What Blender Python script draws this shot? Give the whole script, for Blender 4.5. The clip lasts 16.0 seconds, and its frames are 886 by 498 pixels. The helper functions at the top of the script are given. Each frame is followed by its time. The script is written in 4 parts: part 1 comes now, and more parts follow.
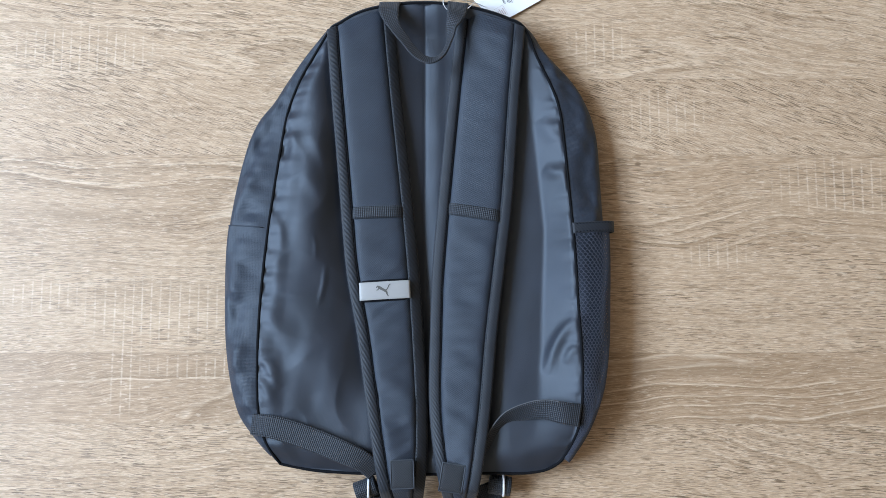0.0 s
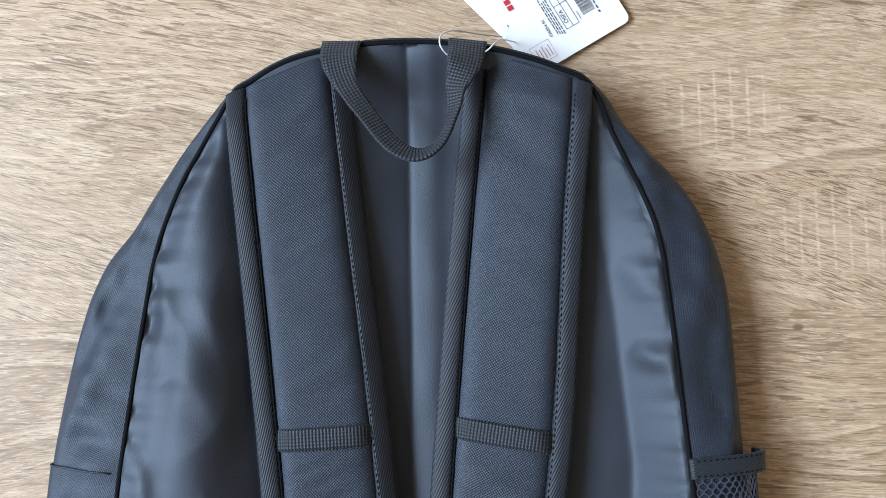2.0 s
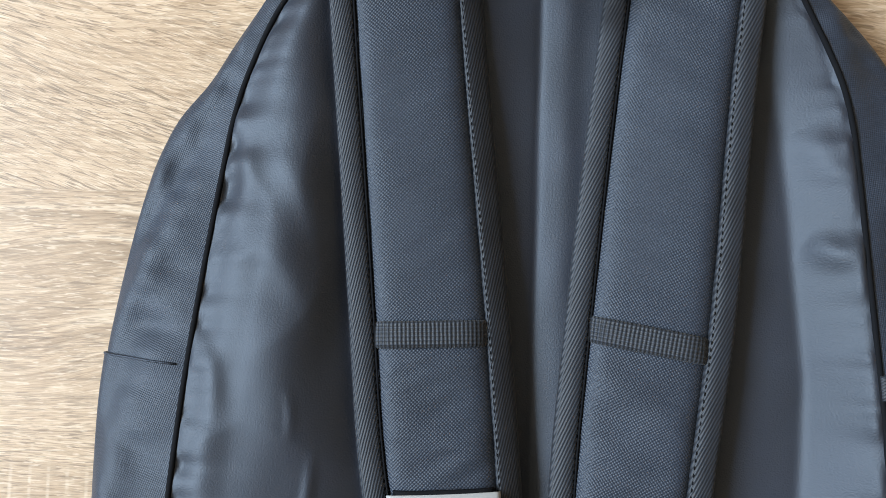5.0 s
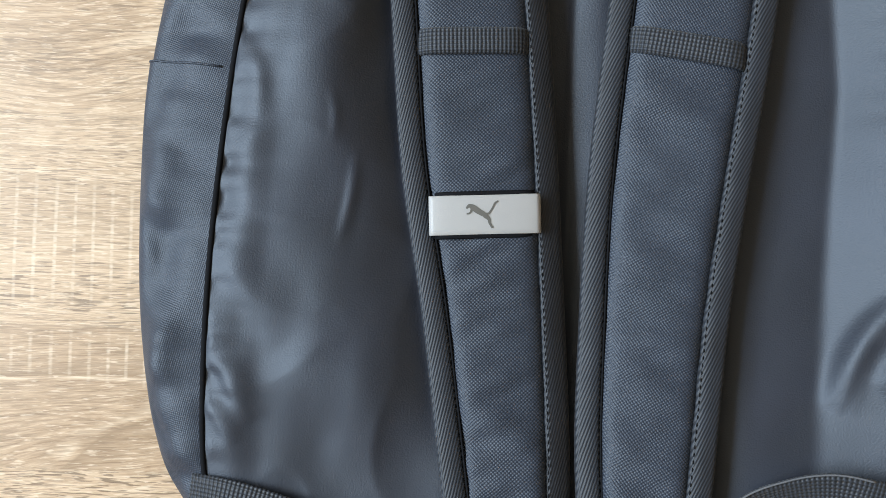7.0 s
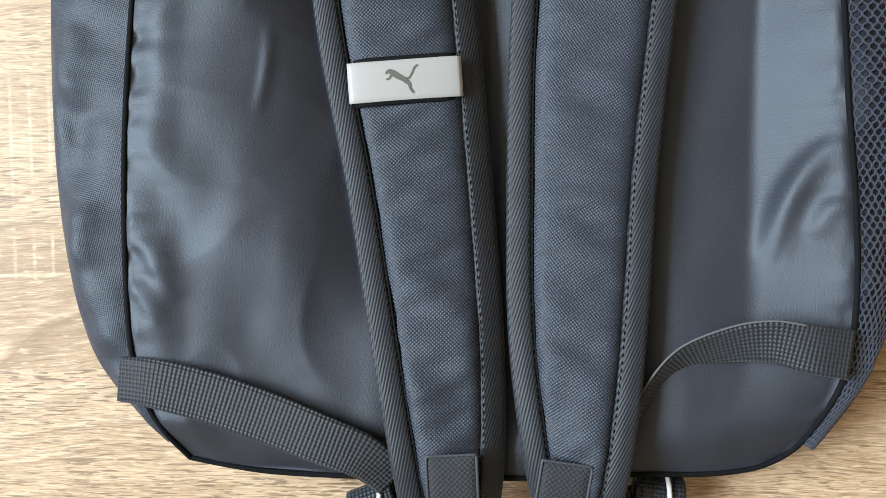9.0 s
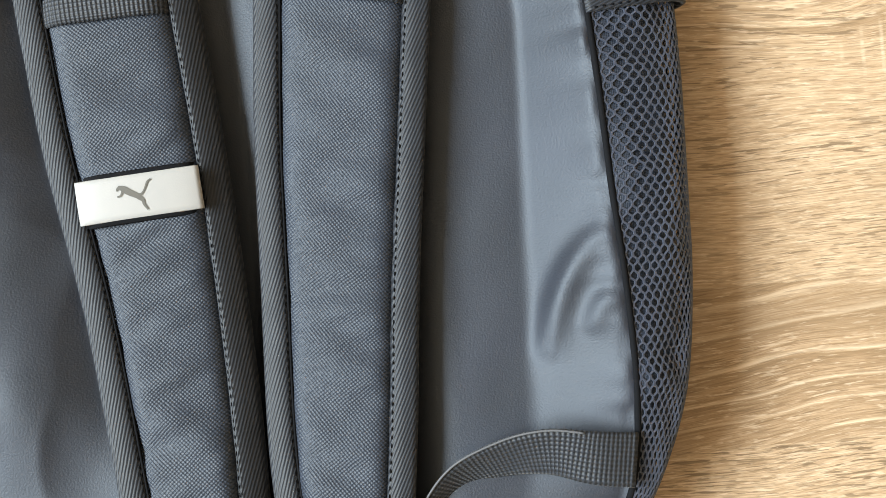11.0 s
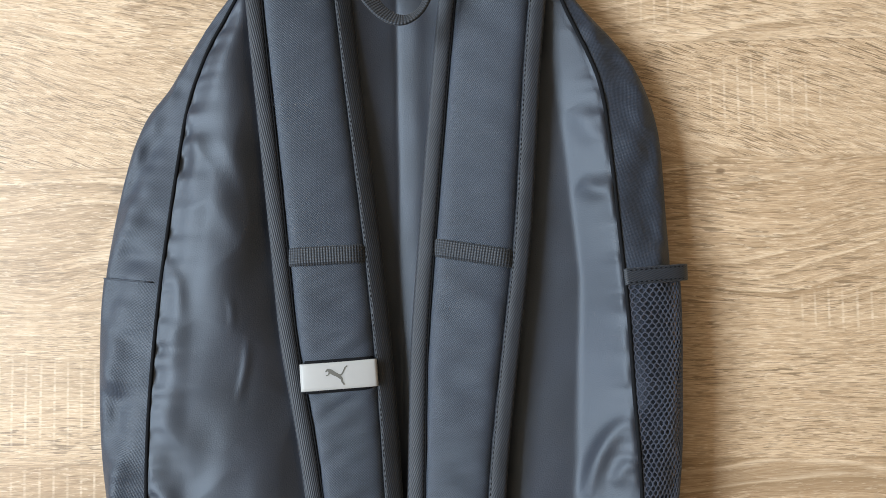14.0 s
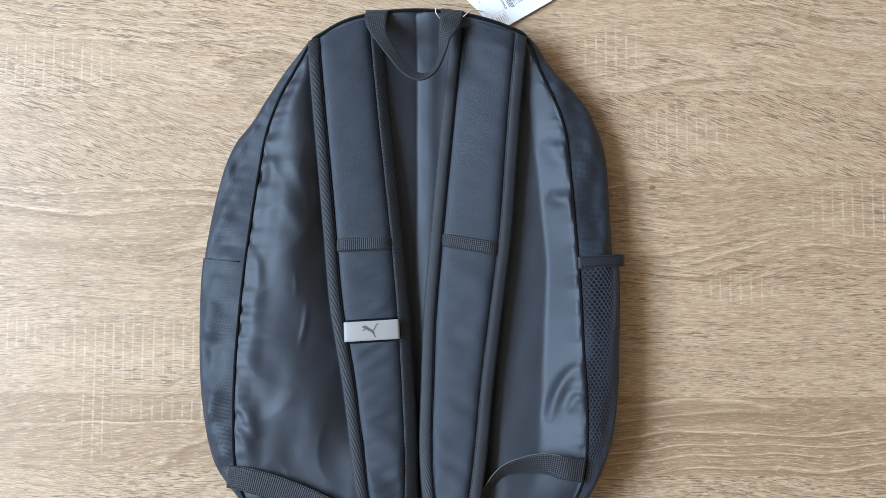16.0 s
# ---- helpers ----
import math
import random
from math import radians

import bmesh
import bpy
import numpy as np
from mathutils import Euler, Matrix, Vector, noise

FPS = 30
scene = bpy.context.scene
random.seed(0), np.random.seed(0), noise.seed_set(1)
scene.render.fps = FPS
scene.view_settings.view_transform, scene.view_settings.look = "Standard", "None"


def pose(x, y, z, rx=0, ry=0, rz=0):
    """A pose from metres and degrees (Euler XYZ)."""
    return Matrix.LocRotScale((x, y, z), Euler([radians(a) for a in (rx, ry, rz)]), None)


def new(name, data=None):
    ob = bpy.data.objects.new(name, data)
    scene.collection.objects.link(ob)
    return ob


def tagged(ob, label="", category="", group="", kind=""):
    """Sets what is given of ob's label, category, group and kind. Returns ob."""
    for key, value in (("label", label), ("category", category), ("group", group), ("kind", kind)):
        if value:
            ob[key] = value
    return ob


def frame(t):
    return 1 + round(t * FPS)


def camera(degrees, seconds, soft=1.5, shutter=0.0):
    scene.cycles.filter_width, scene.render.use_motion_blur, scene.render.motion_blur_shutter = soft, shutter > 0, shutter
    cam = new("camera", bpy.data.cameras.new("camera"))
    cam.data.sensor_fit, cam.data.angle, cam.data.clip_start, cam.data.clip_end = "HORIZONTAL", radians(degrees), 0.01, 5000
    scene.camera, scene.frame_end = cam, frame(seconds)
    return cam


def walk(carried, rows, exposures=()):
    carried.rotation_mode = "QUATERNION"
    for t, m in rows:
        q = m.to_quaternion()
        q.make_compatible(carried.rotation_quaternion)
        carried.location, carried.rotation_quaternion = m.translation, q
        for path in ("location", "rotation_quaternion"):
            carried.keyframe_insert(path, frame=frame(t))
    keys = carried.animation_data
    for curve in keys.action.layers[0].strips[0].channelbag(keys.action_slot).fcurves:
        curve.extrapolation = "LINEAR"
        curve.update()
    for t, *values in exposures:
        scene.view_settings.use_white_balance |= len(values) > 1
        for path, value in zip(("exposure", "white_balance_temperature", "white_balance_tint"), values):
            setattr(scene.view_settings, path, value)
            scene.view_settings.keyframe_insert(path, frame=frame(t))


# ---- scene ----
cam = camera(52.0, 16.0, soft=0.8)
# seconds, eye in metres (the table top is z = 0), turn in degrees
ROWS = [
    (0, 0.0000, 0.0000, 0.8577, 6.89, 0.03, 0.00),
    (0.5, -0.0037, 0.0562, 0.7881, 5.75, 0.22, -0.23),
    (1, 0.0047, 0.1192, 0.6755, 4.97, 0.63, -0.49),
    (1.5, 0.0028, 0.1600, 0.5753, 4.62, 0.79, -0.64),
    (2, 0.0050, 0.1888, 0.4854, 4.90, 0.73, -0.85),
    (2.5, -0.0006, 0.2049, 0.4307, 4.78, 0.31, -0.87),
    (3, -0.0074, 0.2126, 0.4063, 5.01, 0.15, -0.80),
    (3.2, -0.0116, 0.2109, 0.4024, 5.26, 0.02, -0.65),
    (5.3, -0.0458, 0.1292, 0.4044, 3.78, 2.27, 1.95),
    (5.5, -0.0480, 0.1195, 0.4041, 3.59, 2.14, 2.17),
    (6, -0.0530, 0.0962, 0.4068, 2.10, 1.99, 2.33),
    (6.5, -0.0592, 0.0731, 0.4053, 1.00, 1.89, 2.28),
    (7, -0.0569, 0.0477, 0.4084, -0.02, 2.05, 2.13),
    (7.5, -0.0570, 0.0211, 0.4056, -1.04, 2.20, 1.67),
    (8, -0.0484, 0.0071, 0.4098, -1.83, 2.18, 0.88),
    (8.2, -0.0449, 0.0066, 0.4078, -2.19, 2.17, 0.49),
    (10.3, 0.0194, 0.0142, 0.3896, -1.86, -0.56, -3.17),
    (10.5, 0.0320, 0.0222, 0.3850, -1.47, -0.28, -3.79),
    (11, 0.0594, 0.0359, 0.3708, -0.69, 0.13, -5.11),
    (11.5, 0.0784, 0.0542, 0.3569, -0.46, 0.46, -5.78),
    (12, 0.0827, 0.0610, 0.3507, -0.15, 0.36, -5.98),
    (12.5, 0.0817, 0.0663, 0.3471, 1.04, 0.06, -5.52),
    (13, 0.0579, 0.0929, 0.3818, 2.19, 0.41, -3.96),
    (13.5, 0.0316, 0.1018, 0.4812, 2.91, 0.65, -2.07),
    (14, 0.0228, 0.1047, 0.5786, 3.37, 1.36, -0.83),
    (14.5, 0.0321, 0.0992, 0.6424, 3.82, 1.74, -0.33),
    (15, 0.0324, 0.1029, 0.7024, 3.74, 2.04, -0.06),
    (15.5, 0.0337, 0.0961, 0.7453, 3.68, 2.29, 0.10),
    (16, 0.0350, 0.0770, 0.7901, 4.02, 2.18, 0.12),
]
EXPOSURES = [(0.0, 0.22, 7100, 11), (3.0, 0.32, 7750, 12), (5.5, 0.42, 8400, 11), (8.0, 0.38, 8850, 11), (10.5, 1.06, 9700, 10), (11.5, 0.90, 10200, 12), (12.5, 0.90, 10400, 13), (13.5, 0.75, 9600, 12), (14.0, 0.44, 8950, 12), (14.5, 0.34, 8400, 11), (15.0, 0.27, 7950, 11), (16.0, 0.22, 7550, 11)]
walk(cam, [(t, pose(x, y, z, rx, ry, rz)) for t, x, y, z, rx, ry, rz in ROWS], EXPOSURES)

# ---- light ----
world = bpy.data.worlds.new("world")
scene.world = world
world.use_nodes = True
wn = world.node_tree.nodes
sky = wn.new("ShaderNodeTexSky")
sky.sky_type, sky.sun_disc = "NISHITA", False
sky.sun_elevation, sky.sun_rotation = radians(48), radians(150)
world.node_tree.links.new(sky.outputs[0], wn["Background"].inputs[0])
wn["Background"].inputs[1].default_value = 0.10

# the sky's light in the window opening
WIN_X, WIN_Y, WIN_Z, WIN_W, WIN_H = -2.1, 0.25, 2.00, 1.9, 1.5
lamp = bpy.data.lights.new("window_daylight", "AREA")
lamp.shape, lamp.size, lamp.size_y = "RECTANGLE", WIN_H, WIN_W
lamp.energy, lamp.color = 258.0, (0.495, 0.695, 0.985)
lamp_ob = new("window_daylight", lamp)
lamp_ob.matrix_world = pose(WIN_X + 0.02, WIN_Y, WIN_Z, 0, -90, 0)


# ---- materials ----
class Nodes:
    """A material with a principled surface and short ways to add nodes."""

    def __init__(self, name, rough=0.6, spec=0.5, metal=0.0):
        self.mat = bpy.data.materials.new(name)
        self.mat.use_nodes = True
        self.t = self.mat.node_tree
        self.p = self.t.nodes["Principled BSDF"]
        self.p.inputs["Roughness"].default_value = rough
        self.p.inputs["Specular IOR Level"].default_value = spec
        self.p.inputs["Metallic"].default_value = metal

    def add(self, kind, **values):
        n = self.t.nodes.new(kind)
        for k, v in values.items():
            setattr(n, k, v)
        return n

    def link(self, a, b):
        self.t.links.new(a, b)

    def put(self, socket, v):
        if isinstance(v, (int, float, tuple)):
            socket.default_value = v
        else:
            self.link(v, socket)

    def math(self, op, a, b=0.0, c=0.0):
        n = self.add("ShaderNodeMath", operation=op)
        for i, v in enumerate((a, b, c)):
            self.put(n.inputs[i], v)
        return n.outputs[0]

    def coords(self, kind="UV", scale=(1, 1, 1), turn=0.0, shift=(0, 0, 0)):
        c, m = self.add("ShaderNodeTexCoord"), self.add("ShaderNodeMapping")
        m.inputs["Scale"].default_value = scale
        m.inputs["Rotation"].default_value = (0, 0, radians(turn))
        m.inputs["Location"].default_value = shift
        self.link(c.outputs[kind], m.inputs[0])
        return m.outputs[0]

    def noise(self, v, scale, detail=3.0, rough=0.5, warp=0.0):
        n = self.add("ShaderNodeTexNoise")
        self.link(v, n.inputs["Vector"])
        n.inputs["Scale"].default_value, n.inputs["Detail"].default_value = scale, detail
        n.inputs["Roughness"].default_value, n.inputs["Distortion"].default_value = rough, warp
        return n.outputs["Fac"]

    def ramp(self, f, *stops):
        n = self.add("ShaderNodeValToRGB")
        e = n.color_ramp.elements
        while len(e) < len(stops):
            e.new(0.5)
        for k, (at, col) in zip(e, stops):
            k.position, k.color = at, (*col, 1) if len(col) == 3 else col
        self.link(f, n.inputs[0])
        return n.outputs[0]

    def mix(self, f, a, b, blend="MIX"):
        n = self.add("ShaderNodeMix", data_type="RGBA", blend_type=blend)
        for s, v in ((n.inputs[0], f), (n.inputs[6], a), (n.inputs[7], b)):
            self.put(s, (*v, 1) if isinstance(v, tuple) else v)
        return n.outputs[2]

    def xy(self, v):
        n = self.add("ShaderNodeSeparateXYZ")
        self.link(v, n.inputs[0])
        return n.outputs[0], n.outputs[1]

    def color(self, c):
        self.put(self.p.inputs["Base Color"], (*c, 1) if isinstance(c, tuple) else c)

    def bump(self, h, strength, distance):
        n = self.add("ShaderNodeBump")
        n.inputs["Strength"].default_value, n.inputs["Distance"].default_value = strength, distance
        self.link(h, n.inputs["Height"])
        self.link(n.outputs[0], self.p.inputs["Normal"])


def grey(v):
    return (v, v, v)


def woven(name, dark, light, period, turn=0.0, rough=0.52, spec=0.45, depth=0.0005, strength=0.7, sheen=0.05):
    """A plain basket weave: over and under threads as a chequer of round bumps, a little uneven."""
    m = Nodes(name, rough, spec)
    k = 2 * math.pi / period
    uv = m.coords("UV", (k, k, k), turn)
    x, y = m.xy(uv)
    drift = m.noise(m.coords("UV"), 160, 2)
    w = m.math("MULTIPLY", m.math("SINE", m.math("MULTIPLY_ADD", drift, 2.6, x)), m.math("SINE", m.math("MULTIPLY_ADD", drift, -2.2, y)))
    w = m.math("MULTIPLY_ADD", w, 0.5, 0.5)
    fine = m.noise(m.coords("UV"), 1100, 2)
    blotch = m.noise(m.coords("UV"), 35, 4)
    slub = m.noise(m.coords("UV", (1, 6, 1), turn), 120, 3)
    h = m.math("MULTIPLY_ADD", fine, 0.6, m.math("MULTIPLY", w, 0.55))
    tone = m.math("MULTIPLY_ADD", blotch, 0.16, m.math("MULTIPLY_ADD", slub, 0.18, m.math("MULTIPLY_ADD", h, 0.62, 0.04)))
    m.color(m.ramp(tone, (0.25, dark), (0.90, light)))
    m.bump(h, strength, depth)
    m.p.inputs["Specular Tint"].default_value = (0.90, 0.96, 1.0, 1.0)
    m.p.inputs["Sheen Weight"].default_value = sheen
    m.p.inputs["Sheen Roughness"].default_value = 0.4
    return m.mat


def ribbed(name, dark, light, pitch, turn, rough=0.55, spec=0.4, depth=0.0003, cross=0.0):
    """Twill tape or webbing: parallel ribs, with a cross rib where cross is given."""
    m = Nodes(name, rough, spec)
    k = 2 * math.pi / pitch
    x, y = m.xy(m.coords("UV", (k, k, k), turn))
    wob = m.noise(m.coords("UV"), 260, 2)
    w = m.math("SINE", m.math("MULTIPLY_ADD", wob, 1.6, x))
    if cross:
        w = m.math("MULTIPLY_ADD", m.math("SINE", m.math("MULTIPLY", y, cross)), 0.75, w)
    w = m.math("MULTIPLY_ADD", w, 0.4, 0.5)
    blotch = m.noise(m.coords("UV"), 60, 3)
    m.color(m.ramp(m.math("MULTIPLY_ADD", blotch, 0.4, m.math("MULTIPLY", w, 0.7)), (0.15, dark), (0.95, light)))
    m.bump(w, 0.8, depth)
    m.p.inputs["Sheen Weight"].default_value = 0.1
    return m.mat


def satin(name):
    """The smooth lining-like polyester of the back panel."""
    m = Nodes(name, 0.6, 0.85)
    fine = m.noise(m.coords("UV"), 1300, 2)
    blotch = m.noise(m.coords("UV"), 22, 4)
    m.color(m.ramp(m.math("MULTIPLY_ADD", fine, 0.4, m.math("MULTIPLY", blotch, 0.6)), (0.2, (0.0034, 0.0040, 0.0066)), (0.9, (0.0175, 0.0208, 0.0350))))
    m.bump(fine, 0.8, 0.00018)
    m.put(m.p.inputs["Roughness"], m.math("MULTIPLY_ADD", fine, 0.12, 0.55))
    m.p.inputs["Specular Tint"].default_value = (0.80, 0.90, 1.0, 1.0)
    return m.mat


def laminate(name):
    """Printed oak strips along x, each with its own slant of grain, dark pore dashes, growth lines and pale saw marks."""
    m = Nodes(name, 0.42, 0.4)
    x, y = m.xy(m.coords("Object"))
    wander = m.noise(m.coords("Object", (3.0, 5.0, 1)), 1.0, 2)
    joints = (-0.40, -0.30, -0.19, -0.060, 0.0055, 0.102, 0.195, 0.270, 0.385, 0.50, 0.62)
    above = [m.math("GREATER_THAN", m.math("MULTIPLY_ADD", wander, 0.002, y), j + 0.001) for j in joints]

    def strips(*values):
        """One value for each strip, from the lowest up."""
        out = values[0]
        for k in range(1, len(values)):
            out = m.math("MULTIPLY_ADD", above[k - 1], values[k] - values[k - 1], out)
        return out

    shift = strips(0.0, 3.7, 7.1, 1.9, 5.3, 9.9, 9.4, 2.2, 6.6, 4.1, 8.3, 0.7)
    slant = strips(0.05, -0.1, 0.08, 0.02, -0.05, 0.01, -0.02, 0.10, 0.07, -0.05, 0.04, 0.0)
    lean = strips(0.15, -0.1, 0.2, 0.03, -0.03, -0.02, 0.05, 0.36, 0.20, -0.12, 0.1, 0.1)
    many = strips(0.6, 0.5, 0.7, 0.95, 0.30, 0.75, 0.65, 0.85, 0.75, 0.5, 0.5, 0.5)
    lined = strips(0.5, 0.5, 0.4, 0.55, 0.85, 0.40, 0.95, 0.10, 0.60, 0.6, 0.5, 0.5)
    light = strips(0.0, 0.02, 0.0, 0.02, -0.055, 0.025, -0.010, 0.020, 0.035, 0.0, 0.02, 0.0)
    bow = m.noise(m.coords("Object", (4.5, 9.0, 1), 0, (1.3, 0.4, 0)), 1.0, 2, 0.45)
    ys = m.math("MULTIPLY_ADD", x, slant, m.math("MULTIPLY_ADD", bow, 0.055, y))
    yd = m.math("MULTIPLY_ADD", x, lean, m.math("MULTIPLY_ADD", bow, 0.020, y))
    xs = m.math("ADD", x, shift)

    def at(sx, sy, across=ys, lift=0.0):
        n = m.add("ShaderNodeCombineXYZ")
        m.link(m.math("MULTIPLY", xs, sx), n.inputs[0])
        m.link(m.math("MULTIPLY", across, sy), n.inputs[1])
        m.put(n.inputs[2], m.math("ADD", shift, lift))
        return n.outputs[0]

    broad = m.noise(at(2.0, 22), 1.0, 3, 0.5, 0.3)
    streak = m.noise(at(9, 230), 1.0, 4, 0.65, 0.3)
    fibre = m.noise(at(60, 1350), 1.0, 3, 0.7, 0.3)
    tone = m.math("MULTIPLY_ADD", m.math("SUBTRACT", broad, 0.5), 0.20, 0.55)
    tone = m.math("MULTIPLY_ADD", m.math("SUBTRACT", streak, 0.5), 0.38, tone)
    tone = m.math("MULTIPLY_ADD", m.math("SUBTRACT", fibre, 0.5), 1.15, tone)
    tone = m.math("ADD", tone, m.math("MULTIPLY", light, 2.2))
    col = m.ramp(tone, (0.22, (0.259, 0.159, 0.090)), (0.45, (0.413, 0.269, 0.165)), (0.60, (0.503, 0.343, 0.221)), (0.85, (0.661, 0.485, 0.340)))
    # growth lines: a dark hair with a pale one beside it, swinging into long arches
    field = m.math("MULTIPLY_ADD", m.noise(at(1.5, 10), 1.0, 2, 0.4, 0.2), 13.0, m.math("MULTIPLY", ys, 42.0))
    saw = m.math("FRACT", field)
    hair = m.ramp(saw, (0.0, grey(0)), (0.34, grey(0.55)), (0.44, grey(1)), (0.47, grey(0)))
    pale_hair = m.ramp(saw, (0.49, grey(0)), (0.54, grey(1)), (0.66, grey(0)))
    ragged = m.ramp(m.noise(at(26, 240), 1.0, 3), (0.36, grey(0)), (0.58, grey(1)))
    zone = m.ramp(m.noise(at(3.2, 16, ys, 5.0), 1.0, 2), (0.36, grey(0)), (0.56, grey(1)))
    drawn = m.math("MULTIPLY", m.math("MULTIPLY", zone, lined), 1.0)
    col = m.mix(m.math("MULTIPLY", drawn, hair), col, (0.279, 0.174, 0.099))
    col = m.mix(m.math("MULTIPLY", m.math("MULTIPLY", drawn, ragged), pale_hair), col, (0.703, 0.535, 0.385))
    # dark pore dashes, thick in some strips, and fine pale flecks
    for sx, sy, low, deep, lift in ((64, 740, 0.580, 1.0, 0.0), (95, 1150, 0.580, 0.85, 3.0), (150, 2200, 0.575, 0.5, 5.0)):
        dash = m.ramp(m.noise(at(sx, sy, yd, lift), 1.0, 1, 0.5, 0.3), (low, grey(0)), (low + 0.045, grey(1)))
        crowd = m.ramp(m.noise(at(7, 26, yd, lift + 2.0), 1.0, 2), (0.36, grey(0.15)), (0.60, grey(1)))
        col = m.mix(m.math("MULTIPLY", m.math("MULTIPLY", dash, crowd), m.math("MULTIPLY", many, deep)), col, (0.155, 0.097, 0.057))
    fleck = m.ramp(m.noise(at(120, 1050, yd, 7.0), 1.0, 2, 0.6, 0.4), (0.57, grey(0)), (0.68, grey(1)))
    col = m.mix(m.math("MULTIPLY", fleck, 0.55), col, (0.723, 0.560, 0.414))
    # pale saw marks across the grain, in loose patches
    comb = m.math("SINE", m.math("MULTIPLY_ADD", m.noise(m.coords("Object", (14, 2, 1)), 1.0, 2), 7.0, m.math("MULTIPLY", x, 2 * math.pi / 0.0088)))
    comb = m.ramp(comb, (0.72, grey(0)), (1.0, grey(1)))

    def blob(cx, cy, rx, ry, wob=0.35):
        """1 inside an uneven oval, 0 outside."""
        a, b = (m.math("MULTIPLY", m.math("SUBTRACT", c, c0), 1 / r) for c, c0, r in ((x, cx, rx), (y, cy, ry)))
        d = m.math("ADD", m.math("MULTIPLY", a, a), m.math("MULTIPLY", b, b))
        d = m.math("MULTIPLY_ADD", m.math("SUBTRACT", m.noise(at(30, 120), 1.0, 3), 0.5), wob * 4, d)
        return m.ramp(d, (0.2, grey(1)), (1.0, grey(0)))

    patch = m.math("MULTIPLY", m.ramp(m.noise(m.coords("Object", (7, 14, 1), 0, (3.1, 1.7, 0)), 1.0, 3), (0.64, grey(0)), (0.80, grey(1))), 0.5)
    for where in ((-0.265, 0.045, 0.100, 0.034), (-0.385, 0.060, 0.050, 0.018), (-0.300, -0.010, 0.020, 0.050), (-0.190, -0.008, 0.110, 0.014), (-0.350, 0.300, 0.085, 0.030),
                  (0.155, 0.305, 0.040, 0.025), (0.215, 0.235, 0.050, 0.030), (0.385, 0.165, 0.085, 0.032), (0.262, 0.098, 0.040, 0.016)):
        patch = m.math("MAXIMUM", patch, blob(*where))
    broken = m.ramp(m.noise(at(160, 420), 1.0, 2), (0.38, grey(0.1)), (0.62, grey(1)))
    marks = m.math("MULTIPLY", m.math("MULTIPLY", comb, patch), broken)
    col = m.mix(m.math("MULTIPLY", marks, 0.50), col, (0.764, 0.614, 0.470))
    # a darker tongue of heartwood, and a small knot
    col = m.mix(m.math("MULTIPLY", blob(0.225, -0.008, 0.085, 0.012, 0.15), 0.42), col, (0.279, 0.178, 0.105))
    col = m.mix(m.math("MULTIPLY", blob(0.187, 0.186, 0.0035, 0.0022), 0.8), col, (0.145, 0.084, 0.047))
    # the printed joints of the strips
    for j in joints:
        d = m.math("ABSOLUTE", m.math("SUBTRACT", m.math("MULTIPLY_ADD", wander, 0.002, y), j + 0.001))
        line = m.ramp(m.math("MULTIPLY", d, 100.0), (0.0, grey(1)), (0.11, grey(0)))
        col = m.mix(m.math("MULTIPLY", m.math("MULTIPLY", line, ragged), 0.40), col, (0.248, 0.159, 0.094))
    m.color(col)
    m.bump(m.math("MULTIPLY_ADD", fibre, 0.8, streak), 0.22, 0.0004)
    m.put(m.p.inputs["Roughness"], m.math("MULTIPLY_ADD", streak, 0.2, 0.34))
    return m.mat


def plain(name, color, rough=0.6, spec=0.4, vary=0.06, scale=30.0, relief=0.0002):
    m = Nodes(name, rough, spec)
    n = m.noise(m.coords("Object"), scale, 4)
    m.color(m.mix(n, tuple(c * (1 - vary) for c in color), tuple(min(1, c * (1 + vary)) for c in color)))
    m.bump(m.noise(m.coords("Object"), scale * 8, 3), 0.2, relief)
    return m.mat


NAVY_D, NAVY_L = (0.0026, 0.0037, 0.0060), (0.0370, 0.0500, 0.0760)
M_PANEL = satin("satin_polyester")
M_PAD = woven("oxford_weave", NAVY_D, NAVY_L, 0.0015, 6)
M_SIDE = woven("side_weave", NAVY_D, NAVY_L, 0.0012, 30, depth=0.0003)
M_BIND = ribbed("twill_tape", (0.0018, 0.0024, 0.0038), (0.0190, 0.0255, 0.0375), 0.0012, 20, depth=0.0002)
M_WEB = ribbed("webbing", (0.003, 0.0038, 0.005), (0.026, 0.033, 0.046), 0.0017, 90, cross=1.0, depth=0.0004)
M_THREAD = plain("thread", (0.040, 0.046, 0.056), 0.6, 0.4)
# stitching and tape, and the shade drawn in strap gaps and seam grooves
M_DARK = plain("dark_thread_and_shade", (0.006, 0.0065, 0.008), 0.85, 0.1)
M_NET = plain("netting", (0.045, 0.055, 0.080), 0.42, 0.6)
M_PATCH = woven("hook_patch", (0.010, 0.011, 0.013), (0.038, 0.040, 0.046), 0.0022, 0, rough=0.8, depth=0.0006)
M_LABEL = plain("reflective_label", (0.32, 0.315, 0.31), 0.5, 0.5, 0.03, 200)
M_MARK = plain("label_print", (0.10, 0.095, 0.085), 0.6, 0.3)
M_PAPER = plain("paper", (0.82, 0.82, 0.83), 0.55, 0.4, 0.02, 60)
M_INK = plain("ink", (0.06, 0.06, 0.065), 0.6, 0.3)
M_RED = plain("red_ink", (0.55, 0.03, 0.04), 0.5, 0.4)
M_SELVEDGE = plain("selvedge", (0.10, 0.105, 0.115), 0.6, 0.3)
M_PLASTIC = plain("black_plastic", (0.015, 0.016, 0.018), 0.35, 0.5)
M_CLEAR = plain("tag_string", (0.72, 0.72, 0.74), 0.35, 0.6)
M_OAK = laminate("oak_laminate")
